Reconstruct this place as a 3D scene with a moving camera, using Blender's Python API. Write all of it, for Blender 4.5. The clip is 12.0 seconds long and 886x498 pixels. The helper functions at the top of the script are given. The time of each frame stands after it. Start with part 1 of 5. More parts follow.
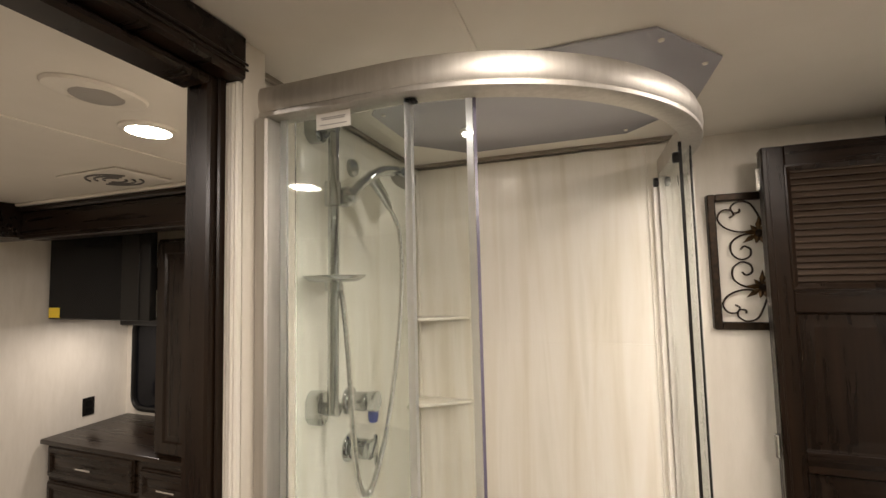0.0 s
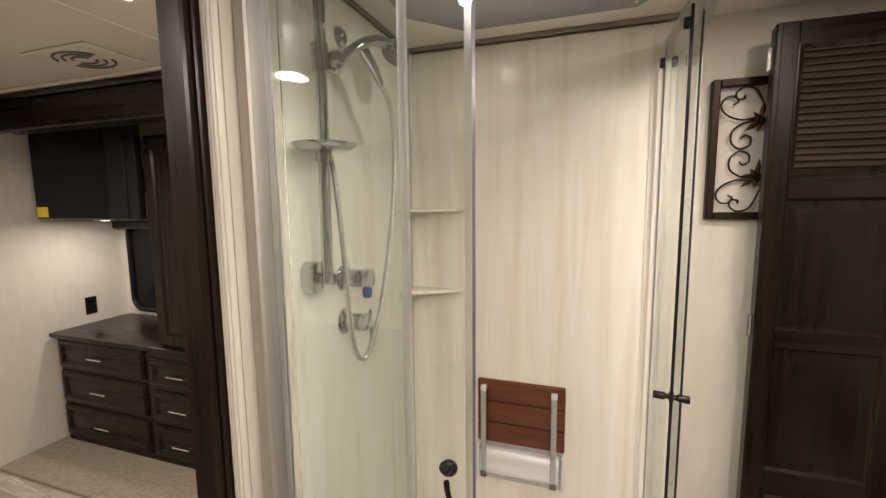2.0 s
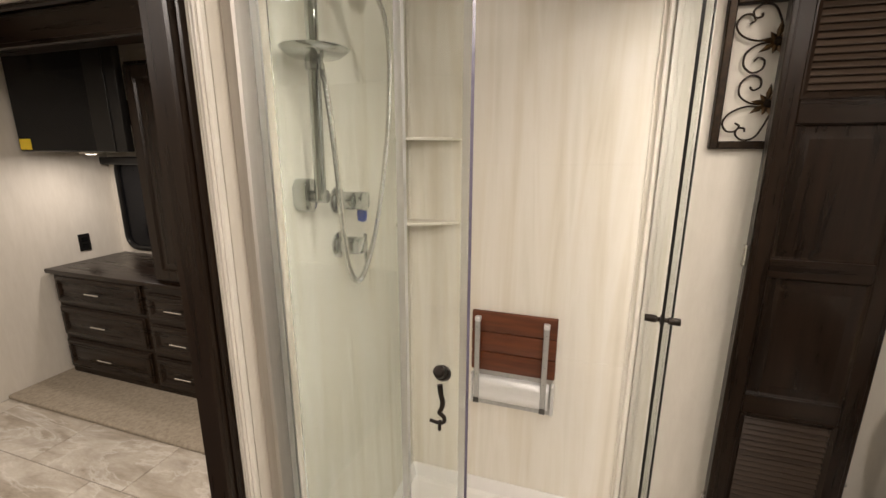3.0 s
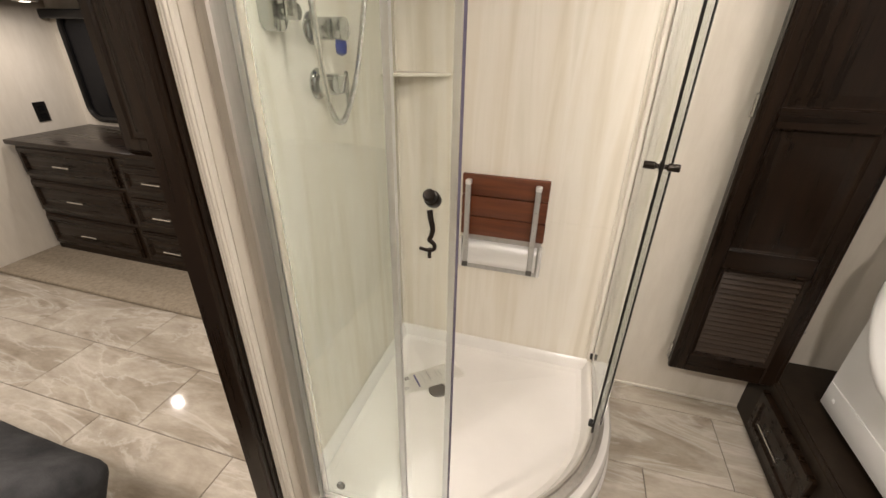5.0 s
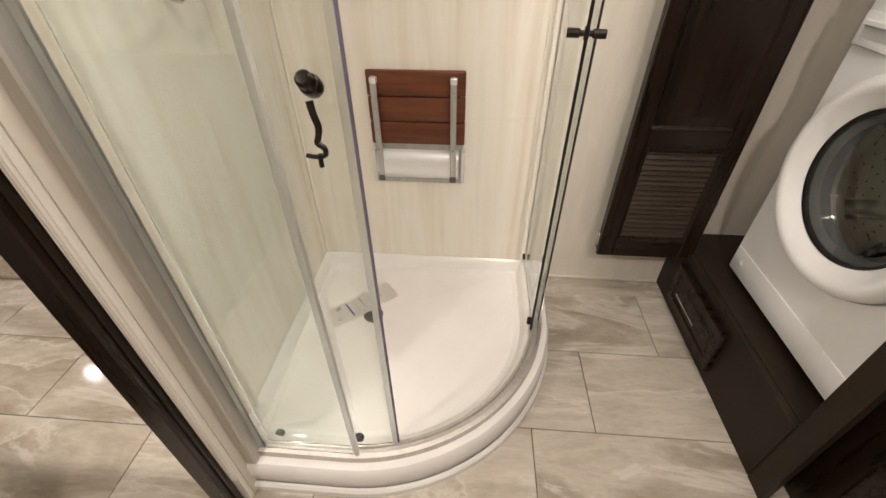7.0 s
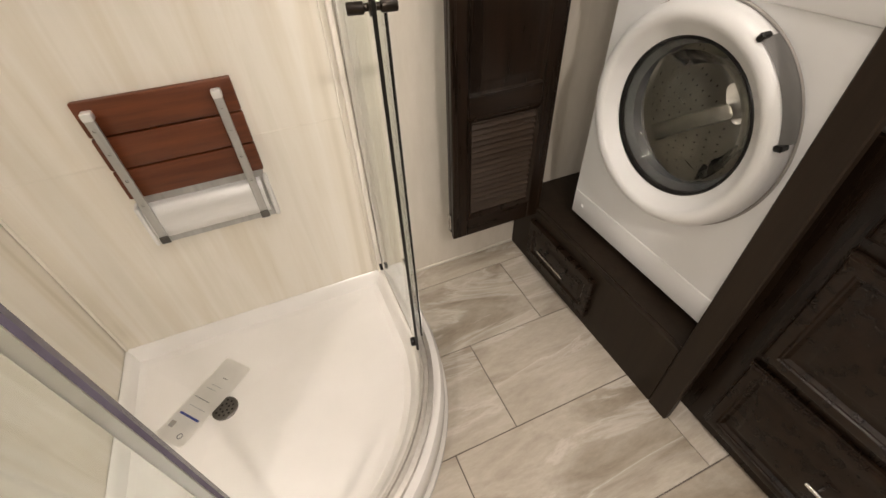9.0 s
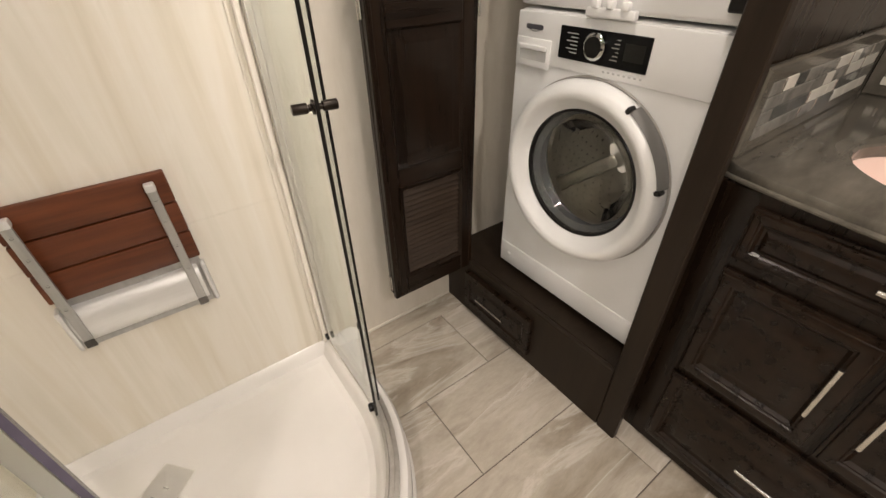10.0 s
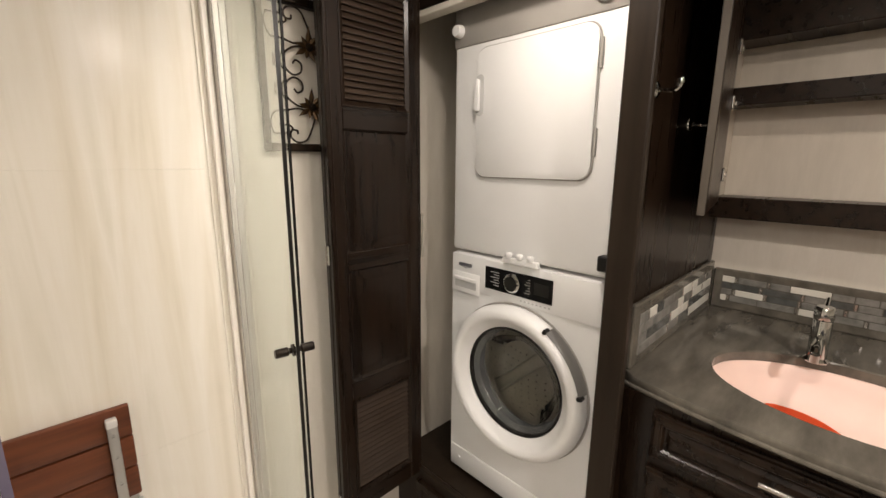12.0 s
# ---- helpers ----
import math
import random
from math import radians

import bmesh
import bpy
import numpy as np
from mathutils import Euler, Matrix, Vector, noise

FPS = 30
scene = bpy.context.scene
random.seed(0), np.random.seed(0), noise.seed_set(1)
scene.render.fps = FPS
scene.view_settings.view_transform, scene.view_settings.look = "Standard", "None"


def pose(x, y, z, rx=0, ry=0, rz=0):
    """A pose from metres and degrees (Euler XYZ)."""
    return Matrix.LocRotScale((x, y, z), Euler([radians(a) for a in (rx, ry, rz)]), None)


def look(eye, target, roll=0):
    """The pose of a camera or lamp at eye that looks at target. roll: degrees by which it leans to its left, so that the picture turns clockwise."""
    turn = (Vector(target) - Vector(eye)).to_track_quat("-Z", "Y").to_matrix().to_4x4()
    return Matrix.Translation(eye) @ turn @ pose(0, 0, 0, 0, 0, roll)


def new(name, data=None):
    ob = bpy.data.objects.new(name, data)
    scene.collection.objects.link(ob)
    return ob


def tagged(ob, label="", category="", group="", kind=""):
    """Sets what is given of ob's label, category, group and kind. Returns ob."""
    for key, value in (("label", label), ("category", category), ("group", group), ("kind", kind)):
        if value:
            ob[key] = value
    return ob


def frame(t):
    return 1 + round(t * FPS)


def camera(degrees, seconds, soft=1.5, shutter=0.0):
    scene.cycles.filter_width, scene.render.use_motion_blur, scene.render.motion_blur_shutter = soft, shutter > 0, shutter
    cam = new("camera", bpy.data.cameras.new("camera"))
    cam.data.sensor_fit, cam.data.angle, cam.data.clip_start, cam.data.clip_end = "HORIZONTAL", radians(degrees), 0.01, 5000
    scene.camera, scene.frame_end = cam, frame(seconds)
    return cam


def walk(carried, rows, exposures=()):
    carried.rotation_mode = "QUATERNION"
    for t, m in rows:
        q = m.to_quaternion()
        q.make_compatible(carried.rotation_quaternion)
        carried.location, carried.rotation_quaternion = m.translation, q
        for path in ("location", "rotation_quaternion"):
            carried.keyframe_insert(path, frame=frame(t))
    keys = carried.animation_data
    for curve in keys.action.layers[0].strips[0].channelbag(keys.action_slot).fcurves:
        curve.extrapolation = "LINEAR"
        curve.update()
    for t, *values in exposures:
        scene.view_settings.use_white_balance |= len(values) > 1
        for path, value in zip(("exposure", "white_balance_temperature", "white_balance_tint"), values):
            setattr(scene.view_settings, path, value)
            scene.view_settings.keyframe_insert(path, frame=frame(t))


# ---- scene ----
cam = camera(93.6, 12.0)
PATH = [
    (0, (0.324, 0.242, 1.647), (-0.328, 2.129, 1.777), -1.4),
    (0.5, (0.322, 0.241, 1.625), (-0.326, 2.133, 1.667), -1.3),
    (1, (0.321, 0.24, 1.6), (-0.322, 2.134, 1.552), -1.1),
    (1.5, (0.325, 0.244, 1.564), (-0.312, 2.135, 1.427), -0.9),
    (2, (0.322, 0.248, 1.531), (-0.305, 2.133, 1.298), -0.6),
    (2.5, (0.319, 0.252, 1.493), (-0.295, 2.125, 1.154), -0.3),
    (3, (0.321, 0.254, 1.452), (-0.279, 2.107, 0.996), 0.2),
    (3.2, (0.321, 0.251, 1.437), (-0.272, 2.093, 0.931), 0.4),
    (5, (0.317, 0.261, 1.319), (-0.177, 1.967, 0.4), 1.1),
    (5.5, (0.315, 0.263, 1.3), (-0.125, 1.929, 0.286), 1.1),
    (6, (0.311, 0.277, 1.283), (-0.055, 1.905, 0.18), 1.0),
    (6.5, (0.314, 0.303, 1.259), (0.051, 1.898, 0.08), 0.5),
    (8.5, (0.353, 0.618, 1.199), (0.721, 2.026, -0.173), -2.5),
    (9, (0.358, 0.634, 1.208), (0.903, 1.99, -0.156), -2.5),
    (9.5, (0.327, 0.636, 1.227), (1.074, 1.96, -0.072), -1.8),
    (10, (0.297, 0.62, 1.269), (1.231, 1.939, 0.091), -1.2),
    (10.5, (0.262, 0.6, 1.32), (1.371, 1.93, 0.319), -0.6),
    (11, (0.236, 0.579, 1.368), (1.469, 1.94, 0.576), -0.3),
    (11.5, (0.213, 0.563, 1.399), (1.533, 1.948, 0.816), 0.1),
    (12, (0.196, 0.546, 1.434), (1.566, 1.944, 1.026), 0.4),
]
walk(cam, [(t, look(eye, target, roll)) for t, eye, target, roll in PATH])

# ---- lamps and world ----
CEIL = 2.075
world = bpy.data.worlds.new("night")
scene.world = world
world.use_nodes = True
world.node_tree.nodes["Background"].inputs[0].default_value = (0.02, 0.025, 0.035, 1)
world.node_tree.nodes["Background"].inputs[1].default_value = 0.3
WARM = (1.0, 0.885, 0.81)


def disk_lamp(name, x, y, z, watts, size):
    data = bpy.data.lights.new(name, "AREA")
    data.shape, data.size, data.energy, data.color = "DISK", size, watts, WARM
    ob = new(name, data)
    ob.matrix_world = pose(x, y, z)
    return ob


# The last entry, over the far bedroom, is an unseen fill added for brightness.
LAMPS_AND_FILL = [(0.62, -0.30, 23.5), (1.30, 0.30, 3.3), (0.33, 0.69, 1.6), (0.88, 1.08, 4.2), (-0.81, 1.047, 12.5), (-0.87, -0.067, 20.0), (-2.1, -0.067, 22.0)]
for lx, ly, watts in LAMPS_AND_FILL:
    disk_lamp("ceiling_lamp_light", lx, ly, CEIL - 0.016, watts, 0.11)
disk_lamp("shower_lamp_light", 0.013, 1.39, CEIL - 0.022, 0.7, 0.03)
disk_lamp("dresser_lamp_light", -2.45, 2.02, 1.423, 4.0, 0.05)

# ---- materials ----


def nodes_of(name):
    m = bpy.data.materials.new(name)
    m.use_nodes = True
    nt = m.node_tree
    return m, nt, nt.nodes["Principled BSDF"]


def put(nt, kind, **kw):
    n = nt.nodes.new(kind)
    for k, v in kw.items():
        n.inputs[k.replace("_", " ")].default_value = v
    return n


def mapping(nt, scale=(1, 1, 1), obj=True, rot=(0, 0, 0)):
    tc = nt.nodes.new("ShaderNodeTexCoord")
    mp = nt.nodes.new("ShaderNodeMapping")
    mp.inputs["Scale"].default_value = scale
    mp.inputs["Rotation"].default_value = rot
    nt.links.new(tc.outputs["Object"], mp.inputs[0])
    return mp


def ramp(nt, src, stops):
    r = nt.nodes.new("ShaderNodeValToRGB")
    e = r.color_ramp.elements
    while len(e) < len(stops):
        e.new(0.5)
    for el, (p, c) in zip(e, stops):
        el.position, el.color = p, (*c, 1)
    nt.links.new(src, r.inputs[0])
    return r


def bump(nt, b, src, strength, dist=0.002):
    n = nt.nodes.new("ShaderNodeBump")
    n.inputs["Strength"].default_value, n.inputs["Distance"].default_value = strength, dist
    nt.links.new(src, n.inputs["Height"])
    nt.links.new(n.outputs[0], b.inputs["Normal"])


def surface(name, c1, c2, scale=(8, 8, 8), rough=0.4, rough2=None, metal=0.0, relief=0.0, detail=5.0, noise_scale=1.0, coat=0.0, fine=0.0, spread=0.18, spec=0.5):
    """Two tones mixed by stretched noise, roughness varied by it, and a fine relief."""
    m, nt, b = nodes_of(name)
    mp = mapping(nt, scale)
    n = put(nt, "ShaderNodeTexNoise", Scale=noise_scale, Detail=detail, Roughness=0.6)
    nt.links.new(mp.outputs[0], n.inputs["Vector"])
    r = ramp(nt, n.outputs[0], [(0.5 - spread, c1), (0.5 + spread, c2)])
    nt.links.new(r.outputs[0], b.inputs["Base Color"])
    b.inputs["Metallic"].default_value = metal
    b.inputs["Specular IOR Level"].default_value = spec
    b.inputs["Coat Weight"].default_value = coat
    b.inputs["Coat Roughness"].default_value = 0.15
    mr = put(nt, "ShaderNodeMapRange", To_Min=rough, To_Max=rough if rough2 is None else rough2)
    nt.links.new(n.outputs[0], mr.inputs[0])
    nt.links.new(mr.outputs[0], b.inputs["Roughness"])
    if relief:
        src = n.outputs[0]
        if fine:
            n2 = put(nt, "ShaderNodeTexNoise", Scale=fine, Detail=4.0)
            nt.links.new(mapping(nt).outputs[0], n2.inputs["Vector"])
            src = n2.outputs[0]
        bump(nt, b, src, relief)
    return m


def glassy(name, color, rough=0.0, ior=1.46):
    m, nt, b = nodes_of(name)
    b.inputs["Base Color"].default_value = (*color, 1)
    b.inputs["Transmission Weight"].default_value = 1
    b.inputs["Roughness"].default_value, b.inputs["IOR"].default_value = rough, ior
    return m


def glowing(name, color, strength):
    m, nt, b = nodes_of(name)
    b.inputs["Base Color"].default_value = (0.9, 0.9, 0.88, 1)
    b.inputs["Emission Color"].default_value = (*color, 1)
    b.inputs["Emission Strength"].default_value = strength
    return m


def tile_material(name):
    """Beige-grey stone-look tile with pale drifting veins along its length; every tile takes its own stretch."""
    m, nt, b = nodes_of(name)
    tc = nt.nodes.new("ShaderNodeTexCoord")
    info = nt.nodes.new("ShaderNodeObjectInfo")
    sh = put(nt, "ShaderNodeVectorMath")
    sh.operation = "MULTIPLY_ADD"
    cx = nt.nodes.new("ShaderNodeCombineXYZ")
    for k, mul in (("X", 37.0), ("Y", 91.0), ("Z", 13.0)):
        mm = nt.nodes.new("ShaderNodeMath")
        mm.operation = "MULTIPLY"
        mm.inputs[1].default_value = mul
        nt.links.new(info.outputs["Random"], mm.inputs[0])
        nt.links.new(mm.outputs[0], cx.inputs[k])
    sh.inputs[1].default_value = (1.0, 3.0, 1)
    nt.links.new(tc.outputs["Object"], sh.inputs[0])
    nt.links.new(cx.outputs[0], sh.inputs[2])
    big = put(nt, "ShaderNodeTexNoise", Scale=2.0, Detail=9.0, Roughness=0.62, Distortion=0.7)
    nt.links.new(sh.outputs[0], big.inputs["Vector"])
    base = ramp(nt, big.outputs[0], [(0.30, (0.245, 0.205, 0.155)), (0.44, (0.365, 0.320, 0.256)), (0.57, (0.480, 0.432, 0.360)), (0.72, (0.395, 0.349, 0.283))])
    wave = put(nt, "ShaderNodeTexNoise", Scale=1.15, Detail=8.0, Roughness=0.58, Distortion=0.9)
    nt.links.new(sh.outputs[0], wave.inputs["Vector"])
    vein = ramp(nt, wave.outputs[0], [(0.470, (0, 0, 0)), (0.4975, (0.52, 0.52, 0.52)), (0.506, (0.24, 0.24, 0.24)), (0.575, (0, 0, 0))])
    fine = put(nt, "ShaderNodeTexNoise", Scale=26.0, Detail=4.0, Roughness=0.7)
    nt.links.new(sh.outputs[0], fine.inputs["Vector"])
    grain = ramp(nt, fine.outputs[0], [(0.3, (0.90, 0.90, 0.90)), (0.7, (1.06, 1.06, 1.06))])
    speck = nt.nodes.new("ShaderNodeMix")
    speck.data_type, speck.blend_type = "RGBA", "MULTIPLY"
    speck.inputs[0].default_value = 1.0
    nt.links.new(base.outputs[0], speck.inputs[6])
    nt.links.new(grain.outputs[0], speck.inputs[7])
    mix = nt.nodes.new("ShaderNodeMix")
    mix.data_type = "RGBA"
    nt.links.new(vein.outputs[0], mix.inputs[0])
    nt.links.new(speck.outputs[2], mix.inputs[6])
    mix.inputs[7].default_value = (0.66, 0.62, 0.555, 1)
    nt.links.new(mix.outputs[2], b.inputs["Base Color"])
    mr = put(nt, "ShaderNodeMapRange", To_Min=0.03, To_Max=0.11)
    nt.links.new(big.outputs[0], mr.inputs[0])
    nt.links.new(mr.outputs[0], b.inputs["Roughness"])
    bump(nt, b, big.outputs[0], 0.05)
    return m


def panel_material(name):
    """Cream shower panel with soft vertical streaks."""
    m, nt, b = nodes_of(name)
    mp = mapping(nt, (14, 14, 0.9))
    n = put(nt, "ShaderNodeTexNoise", Scale=1.0, Detail=5.0, Roughness=0.55, Distortion=0.5)
    nt.links.new(mp.outputs[0], n.inputs["Vector"])
    r = ramp(nt, n.outputs[0], [(0.26, (0.60, 0.55, 0.445)), (0.40, (0.70, 0.65, 0.55)), (0.55, (0.76, 0.72, 0.64)), (0.75, (0.66, 0.62, 0.52))])
    nt.links.new(r.outputs[0], b.inputs["Base Color"])
    b.inputs["Roughness"].default_value = 0.20
    b.inputs["Specular IOR Level"].default_value = 0.14
    return m


def wall_material(name, c1, c2):
    """Vinyl wall covering, faintly mottled, with a woven relief."""
    m, nt, b = nodes_of(name)
    n = put(nt, "ShaderNodeTexNoise", Scale=1.0, Detail=6.0, Roughness=0.7)
    nt.links.new(mapping(nt, (26, 26, 5)).outputs[0], n.inputs["Vector"])
    r = ramp(nt, n.outputs[0], [(0.3, c1), (0.7, c2)])
    nt.links.new(r.outputs[0], b.inputs["Base Color"])
    b.inputs["Roughness"].default_value = 0.55
    f = put(nt, "ShaderNodeTexNoise", Scale=350.0, Detail=2.0)
    nt.links.new(mapping(nt).outputs[0], f.inputs["Vector"])
    bump(nt, b, f.outputs[0], 0.12, 0.001)
    return m


TILE = tile_material("stone_look_tile")
GROUT = surface("grout", (0.10, 0.085, 0.07), (0.15, 0.13, 0.11), rough=0.9, scale=(40, 40, 40))
PANEL = panel_material("shower_panel")
WALL = wall_material("wall_vinyl", (0.60, 0.555, 0.475), (0.67, 0.625, 0.545))
CEILM = surface("ceiling_vinyl", (0.70, 0.66, 0.585), (0.74, 0.70, 0.63), scale=(6, 6, 6), rough=0.38, rough2=0.5, relief=0.08, fine=300.0)
WOOD = surface("espresso_wood", (0.0068, 0.0037, 0.0021), (0.0185, 0.0104, 0.0058), scale=(34, 34, 2.2), rough=0.24, rough2=0.32, spec=0.27)
WOODH = surface("espresso_wood_level", (0.0068, 0.0037, 0.0021), (0.0185, 0.0104, 0.0058), scale=(2.2, 34, 34), rough=0.24, rough2=0.32, spec=0.27)
POSTW = surface("brown_veneer", (0.0150, 0.0100, 0.0064), (0.0245, 0.0168, 0.0108), scale=(30, 30, 2.5), rough=0.36, rough2=0.46, relief=0.01, spec=0.18)
WHITE_TRIM = surface("cream_trim", (0.70, 0.66, 0.58), (0.76, 0.72, 0.64), scale=(4, 4, 4), rough=0.32)
ACRYL = surface("white_acrylic", (0.72, 0.70, 0.665), (0.76, 0.74, 0.705), scale=(5, 5, 5), rough=0.16, rough2=0.28)
ALU = surface("brushed_aluminium", (0.50, 0.475, 0.435), (0.59, 0.565, 0.525), scale=(70, 70, 3), rough=0.50, rough2=0.60, metal=1.0)
CHROME = surface("chrome", (0.50, 0.515, 0.51), (0.58, 0.595, 0.59), rough=0.03, rough2=0.07, metal=1.0)
LIGHTALU = surface("pale_anodised_aluminium", (0.74, 0.735, 0.72), (0.80, 0.795, 0.78), rough=0.30, rough2=0.40, metal=0.45, scale=(4, 60, 60))
BARALU = surface("grey_aluminium", (0.42, 0.415, 0.40), (0.52, 0.515, 0.50), rough=0.34, rough2=0.44, metal=0.7, scale=(60, 60, 4))
SATIN = surface("satin_nickel", (0.66, 0.64, 0.61), (0.74, 0.72, 0.69), rough=0.2, rough2=0.3, metal=1.0)
GLASS = glassy("clear_glass", (0.94, 0.983, 0.966))
SEAL = glassy("clear_seal", (0.80, 0.80, 0.81), 0.42, 1.22)
SEALV = surface("violet_seal", (0.075, 0.065, 0.10), (0.15, 0.135, 0.19), rough=0.25, scale=(3, 3, 6))
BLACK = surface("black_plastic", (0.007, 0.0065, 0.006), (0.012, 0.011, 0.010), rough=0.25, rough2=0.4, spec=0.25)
BLACKM = surface("oiled_black_metal", (0.012, 0.009, 0.007), (0.030, 0.022, 0.016), rough=0.3, metal=0.6, scale=(30, 30, 30))
GLOSSBLACK = surface("gloss_black", (0.006, 0.006, 0.006), (0.010, 0.010, 0.010), rough=0.10, rough2=0.16, spec=0.11)
# Espresso wood lightened to imitate the lamp light caught by the tilted louvers.
LOUVER_LIT = surface("espresso_wood_lit", (0.028, 0.0185, 0.0122), (0.054, 0.037, 0.026), scale=(2.2, 34, 34), rough=0.26, rough2=0.34, spec=0.4)
RIVET = surface("rivet_steel", (0.10, 0.095, 0.085), (0.16, 0.15, 0.14), rough=0.35, metal=0.7)
BRONZE = surface("bronzed_leaf", (0.035, 0.019, 0.007), (0.13, 0.070, 0.024), rough=0.34, rough2=0.5, metal=0.6, scale=(60, 60, 60), relief=0.2)
TEAK = surface("teak", (0.070, 0.0165, 0.0042), (0.150, 0.041, 0.0115), scale=(3, 30, 40), rough=0.32, rough2=0.5, relief=0.12)
ENAMEL = surface("white_enamel", (0.76, 0.76, 0.745), (0.80, 0.80, 0.785), rough=0.34, rough2=0.44, scale=(3, 3, 3))
EDGE = surface("edge_veneer", (0.085, 0.070, 0.052), (0.12, 0.10, 0.078), rough=0.4, scale=(30, 30, 3))
GREYP = surface("grey_plastic", (0.30, 0.285, 0.26), (0.35, 0.33, 0.30), rough=0.4, scale=(3, 3, 3))
GRIP = surface("grip_plastic", (0.13, 0.125, 0.118), (0.17, 0.165, 0.155), rough=0.35, scale=(3, 3, 3))
GREYL = surface("light_grey_print_and_shade", (0.45, 0.45, 0.44), (0.5, 0.5, 0.49), rough=0.4)
DARKPRINT = surface("dark_print", (0.06, 0.06, 0.07), (0.08, 0.08, 0.09), rough=0.5)
DRUM = surface("drum_steel", (0.66, 0.64, 0.58), (0.78, 0.755, 0.69), rough=0.26, rough2=0.36, metal=1.0, scale=(9, 9, 9))
PORT = glassy("port_glass", (0.90, 0.90, 0.88), 0.0, 1.06)
PORT.node_tree.nodes["Principled BSDF"].inputs["Coat Weight"].default_value = 0.6
PORT.node_tree.nodes["Principled BSDF"].inputs["Coat Roughness"].default_value = 0.02
COUNTER = surface("grey_solid_surface", (0.048, 0.043, 0.035), (0.165, 0.150, 0.122), scale=(4, 14, 10), rough=0.07, rough2=0.16, detail=7.0, spread=0.26)
BASIN = surface("pink_film_basin", (0.80, 0.60, 0.52), (0.84, 0.65, 0.57), scale=(5, 5, 5), rough=0.5)
ORANGE = surface("orange_tape", (0.80, 0.09, 0.02), (0.85, 0.13, 0.03), rough=0.5)
MIRROR = surface("mirror", (0.88, 0.88, 0.88), (0.9, 0.9, 0.9), rough=0.02, metal=1.0)
CARPET = surface("beige_carpet", (0.20, 0.165, 0.12), (0.36, 0.31, 0.24), scale=(55, 55, 55), rough=0.95, relief=0.9, fine=170.0, spec=0.1, spread=0.3)
FABRIC = surface("charcoal_fabric", (0.018, 0.018, 0.0185), (0.048, 0.048, 0.049), scale=(14, 14, 14), rough=0.9, relief=0.5, fine=260.0, spec=0.15)
SMOKE = surface("smoked_acrylic", (0.40, 0.40, 0.44), (0.45, 0.45, 0.49), scale=(2, 2, 2), rough=0.16, rough2=0.2)
LENS = glowing("lamp_lens", (1.0, 0.88, 0.72), 52.0)
LENS2 = glowing("small_lamp_lens", (1.0, 0.92, 0.8), 9.0)
YELLOW = surface("yellow_label", (0.75, 0.52, 0.02), (0.8, 0.58, 0.03), rough=0.5)
PAPER = surface("paper", (0.66, 0.63, 0.57), (0.72, 0.69, 0.63), rough=0.6, scale=(20, 20, 20))
BLUE = surface("blue_plastic", (0.015, 0.03, 0.16), (0.02, 0.04, 0.2), rough=0.3)
IRON = surface("bronzed_iron", (0.010, 0.0065, 0.0045), (0.040, 0.024, 0.012), rough=0.36, rough2=0.55, metal=0.7, scale=(60, 60, 60), relief=0.2)
NIGHT = surface("night_window", (0.005, 0.005, 0.006), (0.008, 0.008, 0.009), rough=0.08, spec=0.12)
MOS_W = surface("mosaic_white", (0.62, 0.60, 0.53), (0.70, 0.68, 0.61), rough=0.12, scale=(30, 30, 30))
MOS_G = surface("mosaic_grey", (0.13, 0.13, 0.115), (0.23, 0.22, 0.20), rough=0.1, scale=(30, 30, 30))
MOS_D = surface("mosaic_smoke", (0.05, 0.053, 0.05), (0.10, 0.104, 0.098), rough=0.08, scale=(30, 30, 30))

# ---- building blocks ----


def part(name, bm, material, parent=None, label="", smooth=True, angle=35):
    me = bpy.data.meshes.new(name)
    bmesh.ops.recalc_face_normals(bm, faces=bm.faces)
    bm.to_mesh(me)
    bm.free()
    me.materials.append(material)
    if smooth:
        me.shade_smooth()
        me.set_sharp_from_angle(angle=radians(angle))
    ob = new(name, me)
    if parent is not None:
        ob.parent = parent
    if label:
        ob["label"] = label
    return ob


def thing(name, label, category, group="", at=(0, 0, 0), kind=""):
    ob = new(name)
    ob.location = at
    ob.empty_display_size = 0.05
    return tagged(ob, label, category, group, kind)


def box(x0, x1, y0, y1, z0, z1, bevel=0.002, bm=None, seg=1):
    b = bm or bmesh.new()
    vs = [b.verts.new((x, y, z)) for x in (x0, x1) for y in (y0, y1) for z in (z0, z1)]
    fs = [b.faces.new([vs[i] for i in q]) for q in ((0, 1, 3, 2), (4, 6, 7, 5), (0, 4, 5, 1), (2, 3, 7, 6), (0, 2, 6, 4), (1, 5, 7, 3))]
    if bevel:
        es = {e for f in fs for e in f.edges}
        bmesh.ops.bevel(b, geom=list(es), offset=bevel, segments=seg, affect="EDGES", profile=0.5)
    return b


